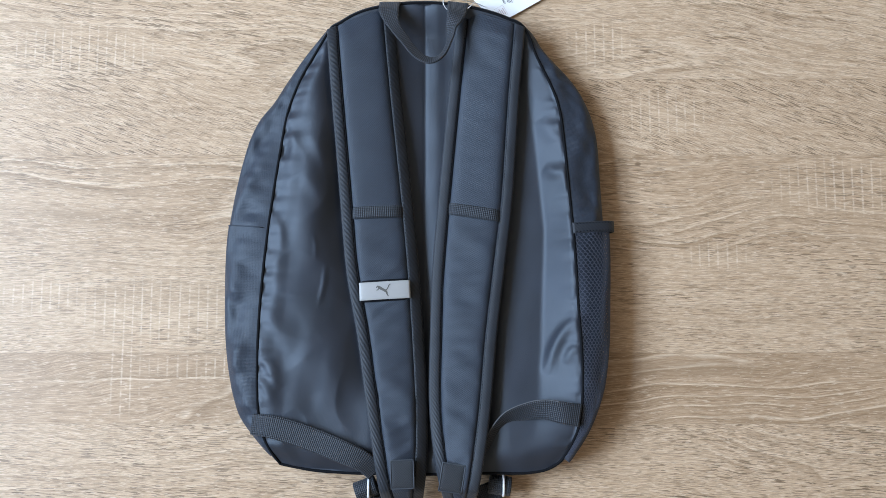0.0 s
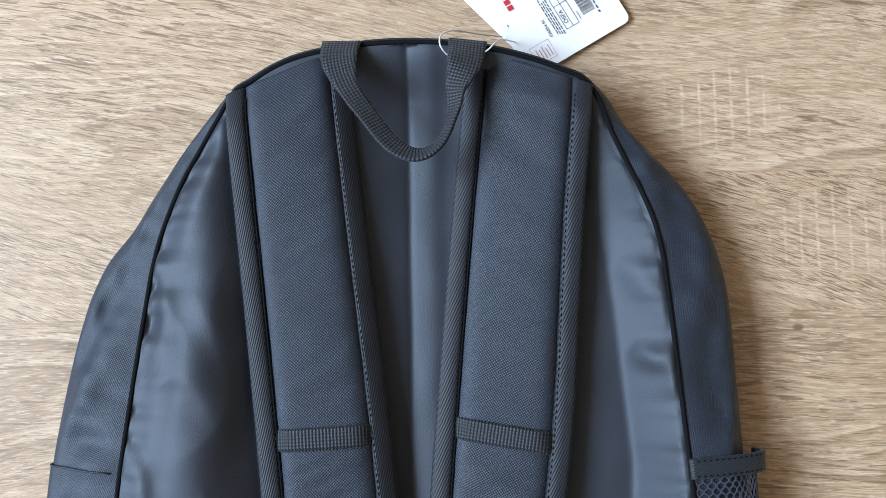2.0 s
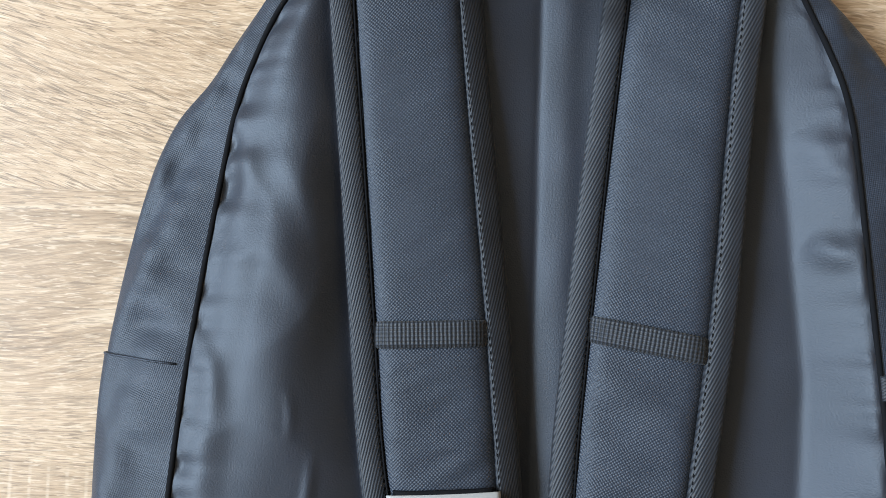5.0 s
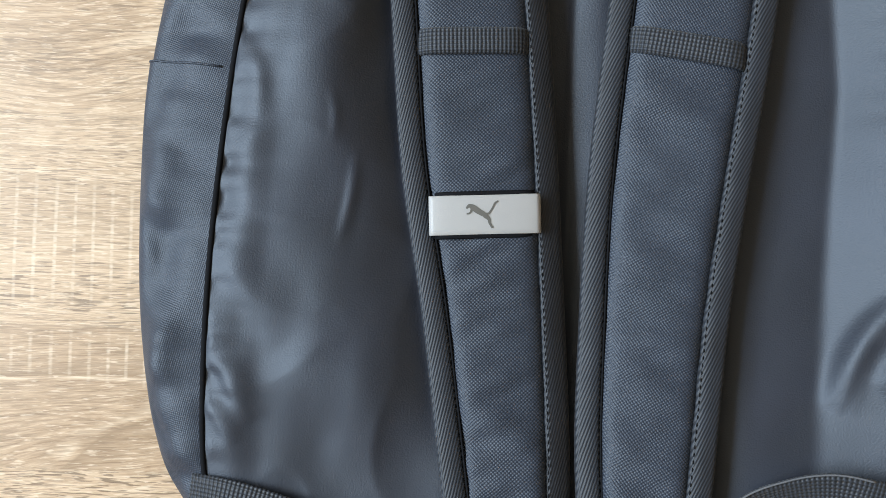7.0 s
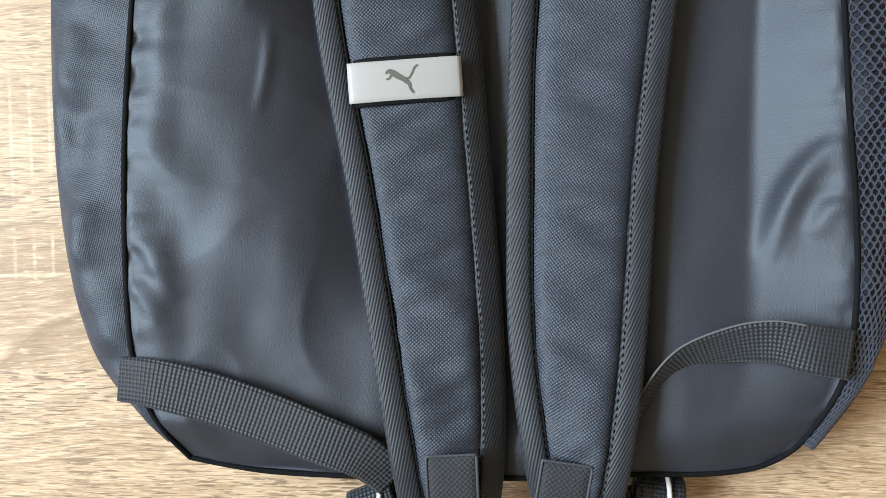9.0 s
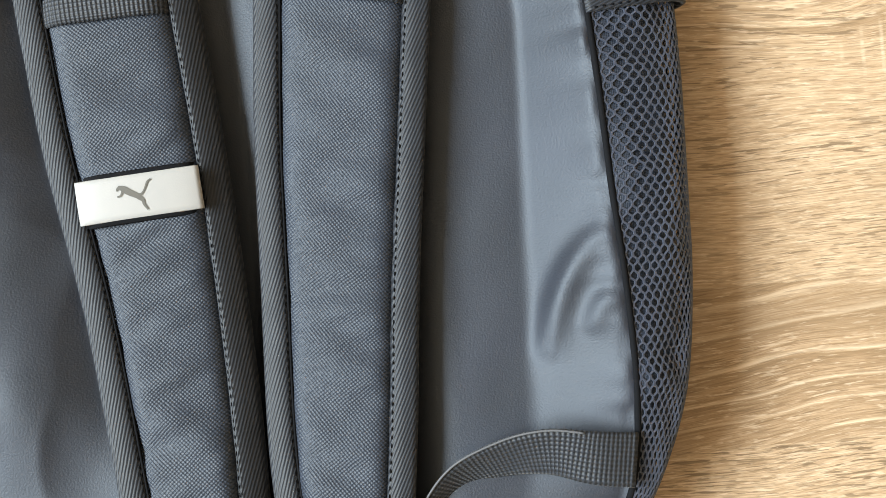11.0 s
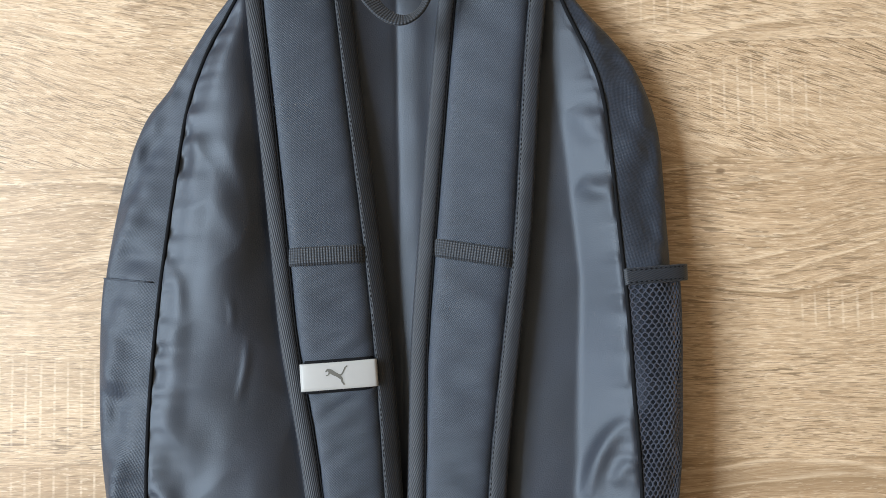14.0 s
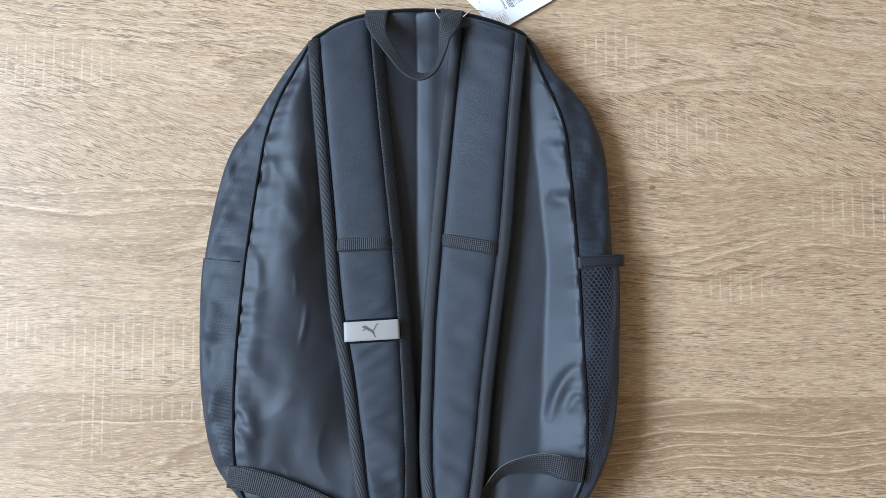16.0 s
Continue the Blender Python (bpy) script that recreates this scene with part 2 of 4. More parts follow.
M_WALL = plain("wall_paint", (0.40, 0.295, 0.20), 0.8, 0.3, 0.03, 8, 0.0006)
M_CEIL = plain("ceiling_paint", (0.29, 0.215, 0.148), 0.85, 0.3, 0.02, 8, 0.0006)
M_FLOOR = plain("floor_boards", (0.30, 0.20, 0.13), 0.5, 0.4, 0.2, 12)
M_FRAME = plain("white_frame", (0.8, 0.8, 0.8), 0.4, 0.5, 0.02)
M_GLASS = Nodes("window_glass", 0.02, 0.5)
M_GLASS.p.inputs["Transmission Weight"].default_value = 1.0
M_GLASS = M_GLASS.mat


# ---- mesh tools ----
def spline(points, n):
    """n points on a smooth curve through the control points, evenly spaced along it."""
    p = np.array(points, float)
    p = np.vstack([2 * p[0] - p[1], p, 2 * p[-1] - p[-2]])
    out = []
    for i in range(1, len(p) - 2):
        a, b, c, d = p[i - 1 : i + 3]
        s = np.linspace(0, 1, 24, endpoint=i == len(p) - 3)[:, None]
        out.append(0.5 * (2 * b + (c - a) * s + (2 * a - 5 * b + 4 * c - d) * s**2 + (3 * b - a - 3 * c + d) * s**3))
    q = np.vstack(out)
    far = np.r_[0, np.cumsum(np.linalg.norm(np.diff(q[:, : min(3, q.shape[1])], axis=0), axis=1))]
    at = np.linspace(0, far[-1], n)
    return np.stack([np.interp(at, far, q[:, k]) for k in range(q.shape[1])], 1)


def grid_mesh(name, P, UV=None, close_u=False, close_v=False, caps=False):
    """A mesh from a grid of points P[i, j]; UV in metres."""
    n, k = P.shape[:2]
    V = P.reshape(-1, 3)
    I = np.arange(n * k).reshape(n, k)
    iu = np.arange(n if close_u else n - 1)
    jv = np.arange(k if close_v else k - 1)
    a = I[np.ix_(iu, jv)]
    b = I[np.ix_((iu + 1) % n, jv)]
    c = I[np.ix_((iu + 1) % n, (jv + 1) % k)]
    d = I[np.ix_(iu, (jv + 1) % k)]
    F = np.stack([a, b, c, d], -1).reshape(-1, 4).tolist()
    if caps:
        F += [I[0].tolist(), I[-1][::-1].tolist()]
    me = bpy.data.meshes.new(name)
    me.from_pydata(V.tolist(), [], F)
    if UV is None:
        UV = P[..., :2]
    U = UV.reshape(-1, 2)
    layer = me.uv_layers.new(name="UVMap")
    idx = np.empty(len(me.loops), dtype=np.int32)
    me.loops.foreach_get("vertex_index", idx)
    layer.data.foreach_set("uv", U[idx].astype(np.float32).ravel())
    me.polygons.foreach_set("use_smooth", [True] * len(me.polygons))
    bm = bmesh.new()
    bm.from_mesh(me)
    bmesh.ops.recalc_face_normals(bm, faces=bm.faces)
    bm.to_mesh(me)
    bm.free()
    return me


def part(name, me, material, parent, label=""):
    """Links a mesh, or a bmesh, as one part under its thing."""
    if isinstance(me, bmesh.types.BMesh):
        bm, me = me, bpy.data.meshes.new(name)
        bm.to_mesh(me)
        bm.free()
    me.materials.clear()
    me.materials.append(material)
    ob = new(name, me)
    ob.parent = parent
    if label:
        tagged(ob, label)
    return ob


def frames(path, side=None):
    """Along, across and up vectors of a path; side: a wished across direction, one or a row each."""
    t = np.gradient(path, axis=0)
    t /= np.linalg.norm(t, axis=1, keepdims=True) + 1e-12
    if side is None:
        s = np.cross(t, (0, 0, 1.0))
    else:
        s = np.broadcast_to(np.array(side, float), t.shape).copy()
    s = s - (s * t).sum(1, keepdims=True) * t
    s /= np.linalg.norm(s, axis=1, keepdims=True) + 1e-12
    return t, s, np.cross(s, t)


def along(path):
    return np.r_[0, np.cumsum(np.linalg.norm(np.diff(path, axis=0), axis=1))]


def sweep(name, path, section, side=None, size=1.0):
    """A closed section (across, up) carried along a path. size: a factor, or one each for across."""
    t, s, u = frames(path, side)
    sec = np.array(section, float)
    f = np.broadcast_to(np.array(size, float), (len(path),))
    P = path[:, None] + s[:, None] * (sec[None, :, 0:1] * f[:, None, None]) + u[:, None] * sec[None, :, 1:2]
    far = along(path)
    ring = along(np.vstack([sec, sec[:1]]))[:-1]
    UV = np.stack(np.broadcast_arrays(sec[None, :, 0] * f[:, None], far[:, None] + 0 * ring[None]), -1)
    return grid_mesh(name, P, UV, close_v=True, caps=True)


def tube(name, path, r, k=6):
    a = np.arange(k) * 2 * np.pi / k
    return sweep(name, path, np.stack([np.cos(a) * r, np.sin(a) * r], 1))


def flat_section(width, thick, bulge=0.0):
    """A webbing's section with rounded edges."""
    w, h = width / 2, thick / 2
    x = np.linspace(-1, 1, 9)
    top = [(v * (w - h), h + bulge * (1 - v * v)) for v in x]
    return [(-w, 0.0)] + top + [(w, 0.0)] + [(v * (w - h), -h) for v in x[::-1]]


def box(name, x0, y0, z0, x1, y1, z1, bevel=0.0):
    bm = bmesh.new()
    bmesh.ops.create_cube(bm, size=1, matrix=Matrix.Translation(((x0 + x1) / 2, (y0 + y1) / 2, (z0 + z1) / 2)) @ Matrix.Diagonal((x1 - x0, y1 - y0, z1 - z0, 1)))
    if bevel:
        bmesh.ops.bevel(bm, geom=bm.edges[:], offset=bevel, segments=2, affect="EDGES")
    me = bpy.data.meshes.new(name)
    bm.to_mesh(me)
    bm.free()
    return me


def structure(name, me, material, label, category):
    me.materials.append(material)
    return tagged(new(name, me), label, category, kind="structure")


def join_meshes(name, meshes):
    bm = bmesh.new()
    for me in meshes:
        bm.from_mesh(me)
    out = bpy.data.meshes.new(name)
    bm.to_mesh(out)
    bm.free()
    return out


def smooth01(v):
    v = np.clip(v, 0, 1)
    return v * v * (3 - 2 * v)


def slope01(v):
    """A straight ramp from 0 to 1 with its two ends eased."""
    v = np.clip(v, 0, 1.0)
    e = 0.16
    return np.where(v < e, v * v / (2 * e), np.where(v > 1 - e, 1 - e - (1 - v) ** 2 / (2 * e), v - e / 2)) / (1 - e)


def noise_at(x, y, z=0.0):
    return np.array([noise.noise((a, b, z)) for a, b in zip(np.ravel(x), np.ravel(y))]).reshape(np.shape(x))


# ---- the room ----
X0, X1, Y0, Y1, Z0, Z1, TH = WIN_X, 2.4, -1.9, 2.3, -0.75, 2.85, 0.2
structure("floor", box("floor", X0 - TH, Y0 - TH, Z0 - 0.1, X1 + TH, Y1 + TH, Z0), M_FLOOR, "brown wooden floor of the room", "floor")
structure("ceiling", box("ceiling", X0 - TH, Y0 - TH, Z1, X1 + TH, Y1 + TH, Z1 + 0.1), M_CEIL, "plain off-white painted ceiling", "ceiling")
structure("wall_north", box("wall_north", X0 - TH, Y1, Z0, X1 + TH, Y1 + TH, Z1), M_WALL, "plain cream painted wall", "wall")
structure("wall_south", box("wall_south", X0 - TH, Y0 - TH, Z0, X1 + TH, Y0, Z1), M_WALL, "plain cream painted wall", "wall")
structure("wall_east", box("wall_east", X1, Y0, Z0, X1 + TH, Y1, Z1), M_WALL, "plain cream painted wall", "wall")
wy0, wy1, wz0, wz1 = WIN_Y - WIN_W / 2, WIN_Y + WIN_W / 2, WIN_Z - WIN_H / 2, WIN_Z + WIN_H / 2
structure(
    "wall_west",
    join_meshes("wall_west", [box("w", X0 - TH, Y0, Z0, X0, wy0, Z1), box("w", X0 - TH, wy1, Z0, X0, Y1, Z1), box("w", X0 - TH, wy0, Z0, X0, wy1, wz0), box("w", X0 - TH, wy0, wz1, X0, wy1, Z1)]),
    M_WALL, "cream painted wall with a window opening", "wall")
win = tagged(new("window_1"), "white framed window letting in daylight", "window", kind="structure")
fx = X0 - 0.12
part("window_frame", join_meshes("window_frame", [
    box("f", fx, wy0, wz0, fx + 0.06, wy0 + 0.05, wz1), box("f", fx, wy1 - 0.05, wz0, fx + 0.06, wy1, wz1),
    box("f", fx, wy0 + 0.05, wz0, fx + 0.06, wy1 - 0.05, wz0 + 0.05), box("f", fx, wy0 + 0.05, wz1 - 0.05, fx + 0.06, wy1 - 0.05, wz1)]), M_FRAME, win)
pane = part("pane", box("pane", fx + 0.025, wy0 + 0.05, wz0 + 0.05, fx + 0.031, wy1 - 0.05, wz1 - 0.05), M_GLASS, win)
pane.visible_shadow = False

# ---- the table ----
table = tagged(new("table"), "table with a light oak laminate top", "table")
part("tabletop", box("tabletop", -0.95, -0.55, -0.03, 0.95, 0.75, 0.0, 0.002), M_OAK, table, "light oak laminate with boards, grain and saw marks")
for lx in (-0.88, 0.82):
    for ly in (-0.48, 0.62):
        part("leg", box("leg", lx, ly, Z0, lx + 0.06, ly + 0.06, -0.03, 0.003), M_OAK, table)

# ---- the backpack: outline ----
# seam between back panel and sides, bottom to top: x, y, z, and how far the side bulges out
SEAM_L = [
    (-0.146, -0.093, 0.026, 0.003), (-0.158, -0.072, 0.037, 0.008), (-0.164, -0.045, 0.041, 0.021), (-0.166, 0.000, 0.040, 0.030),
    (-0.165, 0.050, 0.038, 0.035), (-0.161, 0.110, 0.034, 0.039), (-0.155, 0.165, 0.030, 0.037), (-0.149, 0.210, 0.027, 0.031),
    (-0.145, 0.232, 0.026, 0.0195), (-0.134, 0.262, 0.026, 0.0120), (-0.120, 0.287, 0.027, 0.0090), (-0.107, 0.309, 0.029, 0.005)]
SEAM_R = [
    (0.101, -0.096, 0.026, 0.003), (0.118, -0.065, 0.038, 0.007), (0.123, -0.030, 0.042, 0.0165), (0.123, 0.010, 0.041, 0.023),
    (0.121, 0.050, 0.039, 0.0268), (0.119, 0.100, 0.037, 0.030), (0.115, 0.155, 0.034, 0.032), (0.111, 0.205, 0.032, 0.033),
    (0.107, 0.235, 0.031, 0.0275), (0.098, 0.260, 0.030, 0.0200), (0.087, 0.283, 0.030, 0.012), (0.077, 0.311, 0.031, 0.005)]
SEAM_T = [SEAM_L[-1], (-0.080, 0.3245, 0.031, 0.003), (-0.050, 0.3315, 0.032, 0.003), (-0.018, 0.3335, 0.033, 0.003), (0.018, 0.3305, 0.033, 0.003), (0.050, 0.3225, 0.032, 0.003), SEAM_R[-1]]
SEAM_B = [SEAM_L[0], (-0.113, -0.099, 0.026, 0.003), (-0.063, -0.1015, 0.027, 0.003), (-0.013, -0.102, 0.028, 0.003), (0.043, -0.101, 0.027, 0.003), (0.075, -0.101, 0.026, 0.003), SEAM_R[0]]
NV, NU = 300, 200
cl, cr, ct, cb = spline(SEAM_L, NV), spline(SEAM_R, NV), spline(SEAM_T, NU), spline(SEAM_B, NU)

# top of the shoulder straps along the bag
STRAP_Y = [-0.13, -0.10, -0.06, 0.0, 0.07, 0.14, 0.25, 0.31, 0.34]
STRAP_Z = [0.034, 0.046, 0.043, 0.035, 0.029, 0.028, 0.033, 0.037, 0.038]
STRAP_T = 0.0115


def strap_top(y):
    k = np.polyfit(STRAP_Y, STRAP_Z, 6)
    return np.polyval(k, np.clip(y, -0.13, 0.34))


def ridge(x, y, points, wide, high, skew=0.0):
    """A fold along a smooth line, fading out at its ends; skew steepens its far side."""
    q = spline(points, 40)
    d2 = (x[..., None] - q[:, 0]) ** 2 + (y[..., None] - q[:, 1]) ** 2
    i = d2.argmin(-1)
    t = np.gradient(q, axis=0)
    t /= np.linalg.norm(t, axis=1, keepdims=True)
    s = (x - q[i, 0]) * -t[i, 1] + (y - q[i, 1]) * t[i, 0]
    fade = np.sin(np.pi * np.clip((i + 0.5) / 40, 0, 1)) ** 0.9
    w = wide * np.where(s > 0, 1 + skew, 1 - skew)
    return high * fade * np.exp(-(s / w) ** 2) * np.exp(-np.maximum(d2.min(-1) - s * s, 0) / wide**2)


LEFT_EDGE_Y = [-0.128, -0.09, -0.04, 0.02, 0.08, 0.14, 0.20, 0.25, 0.308]
LEFT_EDGE_X = [-0.0545, -0.061, -0.069, -0.0785, -0.0895, -0.0955, -0.101, -0.1055, -0.110]


def panel_z(x, y, dl, dr, dt, db, edge):
    """Height of the back panel from its distances to the four seams and the seam's height."""
    floor_z = strap_top(y) - STRAP_T - 0.006 + 0.012 * smooth01((-0.02 - x) / 0.05) + 0.006 * smooth01((x - 0.03) / 0.03) - 0.0012 * smooth01((x + 0.05) / 0.03) * smooth01((0.02 - x) / 0.02)
    w = slope01(dr / np.interp(y, (-0.05, -0.01, 0.06, 0.12, 0.2, 0.3), (0.040, 0.038, 0.031, 0.025, 0.027, 0.030))) * smooth01(dl / 0.060) * smooth01(dt / 0.030) * smooth01(db / 0.030)
    z = edge + (floor_z - edge) * w
    z = z + 0.001 * smooth01(1 - np.abs(dl - 0.012) / 0.012)
    # the left half swells between its seam and the strap
    gap = np.maximum(np.interp(y, LEFT_EDGE_Y, LEFT_EDGE_X) - np.interp(y, cl[:, 1], cl[:, 0]), 0.004)
    f = np.clip(dl / gap, 0, 1)
    z = z + 0.0120 * np.minimum(gap / 0.075, 1.0) * np.sin(np.pi * f**1.35) ** 1.15 * smooth01((db - 0.05) / 0.05)
    # seam down the middle
    mid = -0.0175
    z = z - 0.0022 * np.exp(-np.abs(x - mid) / 0.004) + 0.0007 * np.exp(-(((x - mid - 0.012) / 0.006) ** 2)) * (1 + 0.8 * noise_at(y * 30, x * 12, 7.0))
    # folds
    for pts, wide, high, skew in FOLDS:
        z = z + ridge(x, y, pts, wide, high * (0.62 if pts[0][0] < 0 else 1.0), skew)
    # puckers along the seams
    s = noise_at(y * 70, x * 6, 3.0) + 0.6 * noise_at(y * 150, x * 10, 8.0)
    z = z + s * (0.0036 * np.exp(-dl / 0.010) + 0.0034 * np.exp(-dr / 0.007)) * smooth01(np.minimum(dl, dr) / 0.003)
    # loose cloth between
    a = noise_at(x * 22 + y * 9, y * 15 - x * 8, 1.0)
    b = noise_at(x * 60 - y * 14, y * 34, 5.0)
    left = smooth01((-0.06 - x) / 0.04)
    z = z + left * (0.0030 * a + 0.0006 * b + 0.0010 - 0.0036 * np.abs(noise_at(x * 19 + y * 13, y * 16 - x * 14, 14.0))) * smooth01(dl / 0.015)
    z = z + (1 - left) * (0.0006 * a + 0.0003 * b)
    return z


FOLDS = [
    ([(0.119, 0.036), (0.108, 0.026), (0.099, 0.010), (0.092, -0.014)], 0.0052, 0.0054, 0.30),
    ([(0.122, 0.012), (0.115, 0.008), (0.108, -0.004)], 0.004, 0.0022, 0.2),
    ([(0.115, 0.175), (0.104, 0.172), (0.094, 0.178)], 0.006, 0.0035, 0.0),
    ([(0.113, 0.200), (0.103, 0.206), (0.092, 0.225)], 0.008, 0.0030, 0.0),
    ([(-0.150, 0.232), (-0.142, 0.212), (-0.140, 0.190), (-0.146, 0.170)], 0.0055, 0.0035, 0.2),
    ([(-0.128, 0.215), (-0.112, 0.190), (-0.102, 0.168)], 0.010, 0.0030, 0.3),
    ([(-0.150, 0.165), (-0.128, 0.168), (-0.112, 0.150), (-0.104, 0.130)], 0.011, 0.0036, 0.3),
    ([(-0.160, 0.135), (-0.150, 0.118), (-0.148, 0.095)], 0.006, 0.0035, -0.2),
    ([(-0.119, 0.112), (-0.1165, 0.102), (-0.1165, 0.090)], 0.0018, 0.0012, 0.2),
    ([(-0.1078, 0.086), (-0.1090, 0.068), (-0.1130, 0.048)], 0.0022, 0.0020, 0.2),
    ([(-0.164, 0.045), (-0.150, 0.030), (-0.136, 0.004)], 0.008, 0.0026, 0.2),
    ([(-0.1670, 0.005), (-0.156, -0.008), (-0.1455, -0.027)], 0.0055, 0.0040, 0.3),
    ([(-0.1670, -0.014), (-0.160, -0.024), (-0.1520, -0.036)], 0.0045, 0.0030, 0.3),
    ([(-0.120, 0.000), (-0.108, -0.030), (-0.098, -0.060)], 0.012, 0.0022, 0.2),
]

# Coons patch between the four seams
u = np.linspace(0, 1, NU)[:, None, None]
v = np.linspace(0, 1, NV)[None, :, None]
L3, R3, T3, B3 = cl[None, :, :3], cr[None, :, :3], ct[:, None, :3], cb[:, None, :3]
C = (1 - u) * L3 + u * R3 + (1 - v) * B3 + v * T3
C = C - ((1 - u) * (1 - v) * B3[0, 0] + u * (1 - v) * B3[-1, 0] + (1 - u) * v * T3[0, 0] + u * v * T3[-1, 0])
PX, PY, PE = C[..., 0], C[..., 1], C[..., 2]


def seam_distances(x, y):
    dl = x - np.interp(y, cl[:, 1], cl[:, 0])
    dr = np.interp(y, cr[:, 1], cr[:, 0]) - x
    dt = np.interp(x, ct[:, 0], ct[:, 1]) - y
    db = y - np.interp(x, cb[:, 0], cb[:, 1])
    return [np.maximum(d, 0) for d in (dl, dr, dt, db)]


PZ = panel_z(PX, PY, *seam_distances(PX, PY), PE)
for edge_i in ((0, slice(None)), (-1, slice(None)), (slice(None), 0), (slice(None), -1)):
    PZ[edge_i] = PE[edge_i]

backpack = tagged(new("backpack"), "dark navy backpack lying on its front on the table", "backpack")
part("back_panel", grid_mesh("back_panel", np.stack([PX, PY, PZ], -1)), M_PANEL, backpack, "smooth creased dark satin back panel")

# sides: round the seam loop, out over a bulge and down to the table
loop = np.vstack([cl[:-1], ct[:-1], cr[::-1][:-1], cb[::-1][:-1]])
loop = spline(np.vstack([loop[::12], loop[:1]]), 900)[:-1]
tan = np.roll(loop[:, :2], -1, 0) - np.roll(loop[:, :2], 1, 0)
for _ in range(12):
    tan = (np.roll(tan, 1, 0) + tan + np.roll(tan, -1, 0)) / 3
tan /= np.linalg.norm(tan, axis=1, keepdims=True)
out = np.stack([-tan[:, 1], tan[:, 0]], 1)
loop_far = along(loop[:, :3])


def side_surface(rows, profile, swell=0.0, rise=0.0, pucker=1.0):
    """Points of the side over rows of the loop. profile: shares of the way from seam over the bulge to the table."""
    q, o, far = loop[rows], out[rows], loop_far[rows]
    P = np.empty((len(q), len(profile), 3))
    wave = noise_at(far * 52, far * 0, 2.0) + 0.6 * noise_at(far * 110, far * 0, 6.0)
    big = noise_at(far * 18, far * 0, 4.0)
    for j, a in enumerate(profile):
        ang = a * np.pi
        wide, z = q[:, 3] + swell, q[:, 2]
        # over the shoulder, then tucked under
        r = np.sin(min(ang, np.pi / 2)) if a <= 0.5 else 1 - 0.45 * (1 - np.sin(ang))
        low = 0.0012
        zz = low + (z - low) * (0.5 + 0.5 * np.cos(ang)) ** 0.8
        lump = (0.0026 * wave + 0.0036 * big) * np.exp(-(((a - 0.18) / 0.13) ** 2)) * (a > 0) * np.minimum(wide / 0.02, 1) * pucker
        diag = (noise_at(far * 26 + a * 4.0, far * 4 + a * 3.0, 9.0) + 0.35 * noise_at(far * 62 - a * 6.0, far * 5 + a * 4.0, 12.0)) * 0.0052 * np.exp(-(((a - 0.24) / 0.14) ** 2)) * (a > 0) * np.minimum(wide / 0.02, 1) * pucker
        d = wide * r + lump * 0.6
        P[:, j, :2] = q[:, :2] + o * d[:, None]
        P[:, j, 2] = np.maximum(zz + (lump + diag) * np.cos(ang / 2) + rise * np.sin(ang), low)
    return P, far


def side_uv(P, far):
    s = np.concatenate([np.zeros((len(P), 1)), np.cumsum(np.linalg.norm(np.diff(P, axis=1), axis=2), axis=1)], 1)
    return np.stack([s, np.broadcast_to(far[:, None], s.shape)], -1)


rows_all = np.arange(len(loop))
PS, fs = side_surface(rows_all, np.linspace(0, 1, 26))
part("side_panel", grid_mesh("side_panel", PS, side_uv(PS, fs), close_u=True), M_SIDE, backpack, "dark navy woven side")

ly = loop[:, 1]
lefts, rights = loop[:, 0] < -0.105, loop[:, 0] > 0.075
rl = rows_all[lefts & (ly > -0.085) & (ly < 0.1195)]
PS, fs = side_surface(rl, np.linspace(0.0, 0.93, 26), 0.0008, 0.0010)
part("side_pocket", grid_mesh("side_pocket", PS, side_uv(PS, fs)), M_SIDE, backpack, "flat side pocket of dark woven cloth")
hem = PS[-1] if PS[-1, 0, 1] > PS[0, 0, 1] else PS[0]
part("pocket_hem", tube("pocket_hem", hem[1:-3] + np.array((0, 0, 0.0001)), 0.0005, 6), M_SIDE, backpack)

# sunken dark tube along the seams, painting the shade in their groove
groove = loop[:, :3] + np.c_[out * 0.0006, np.full(len(out), -0.0002)]
part("seam_shade", tube("seam_shade", np.vstack([groove, groove[:2]]), 0.0013, 8), M_DARK, backpack, "dark tube standing in for the shaded seam groove")
top_rows = rows_all[(ly > 0.308) & (loop[:, 0] > -0.106) & (loop[:, 0] < 0.076)]
top_path = loop[top_rows, :3] + np.c_[out[top_rows] * 0.0012, np.full(len(top_rows), -0.002)]
part("top_binding", sweep("top_binding", top_path, flat_section(0.0058, 0.0034, 0.001), side=np.c_[out[top_rows], np.full(len(top_rows), -0.5)]), M_BIND, backpack)


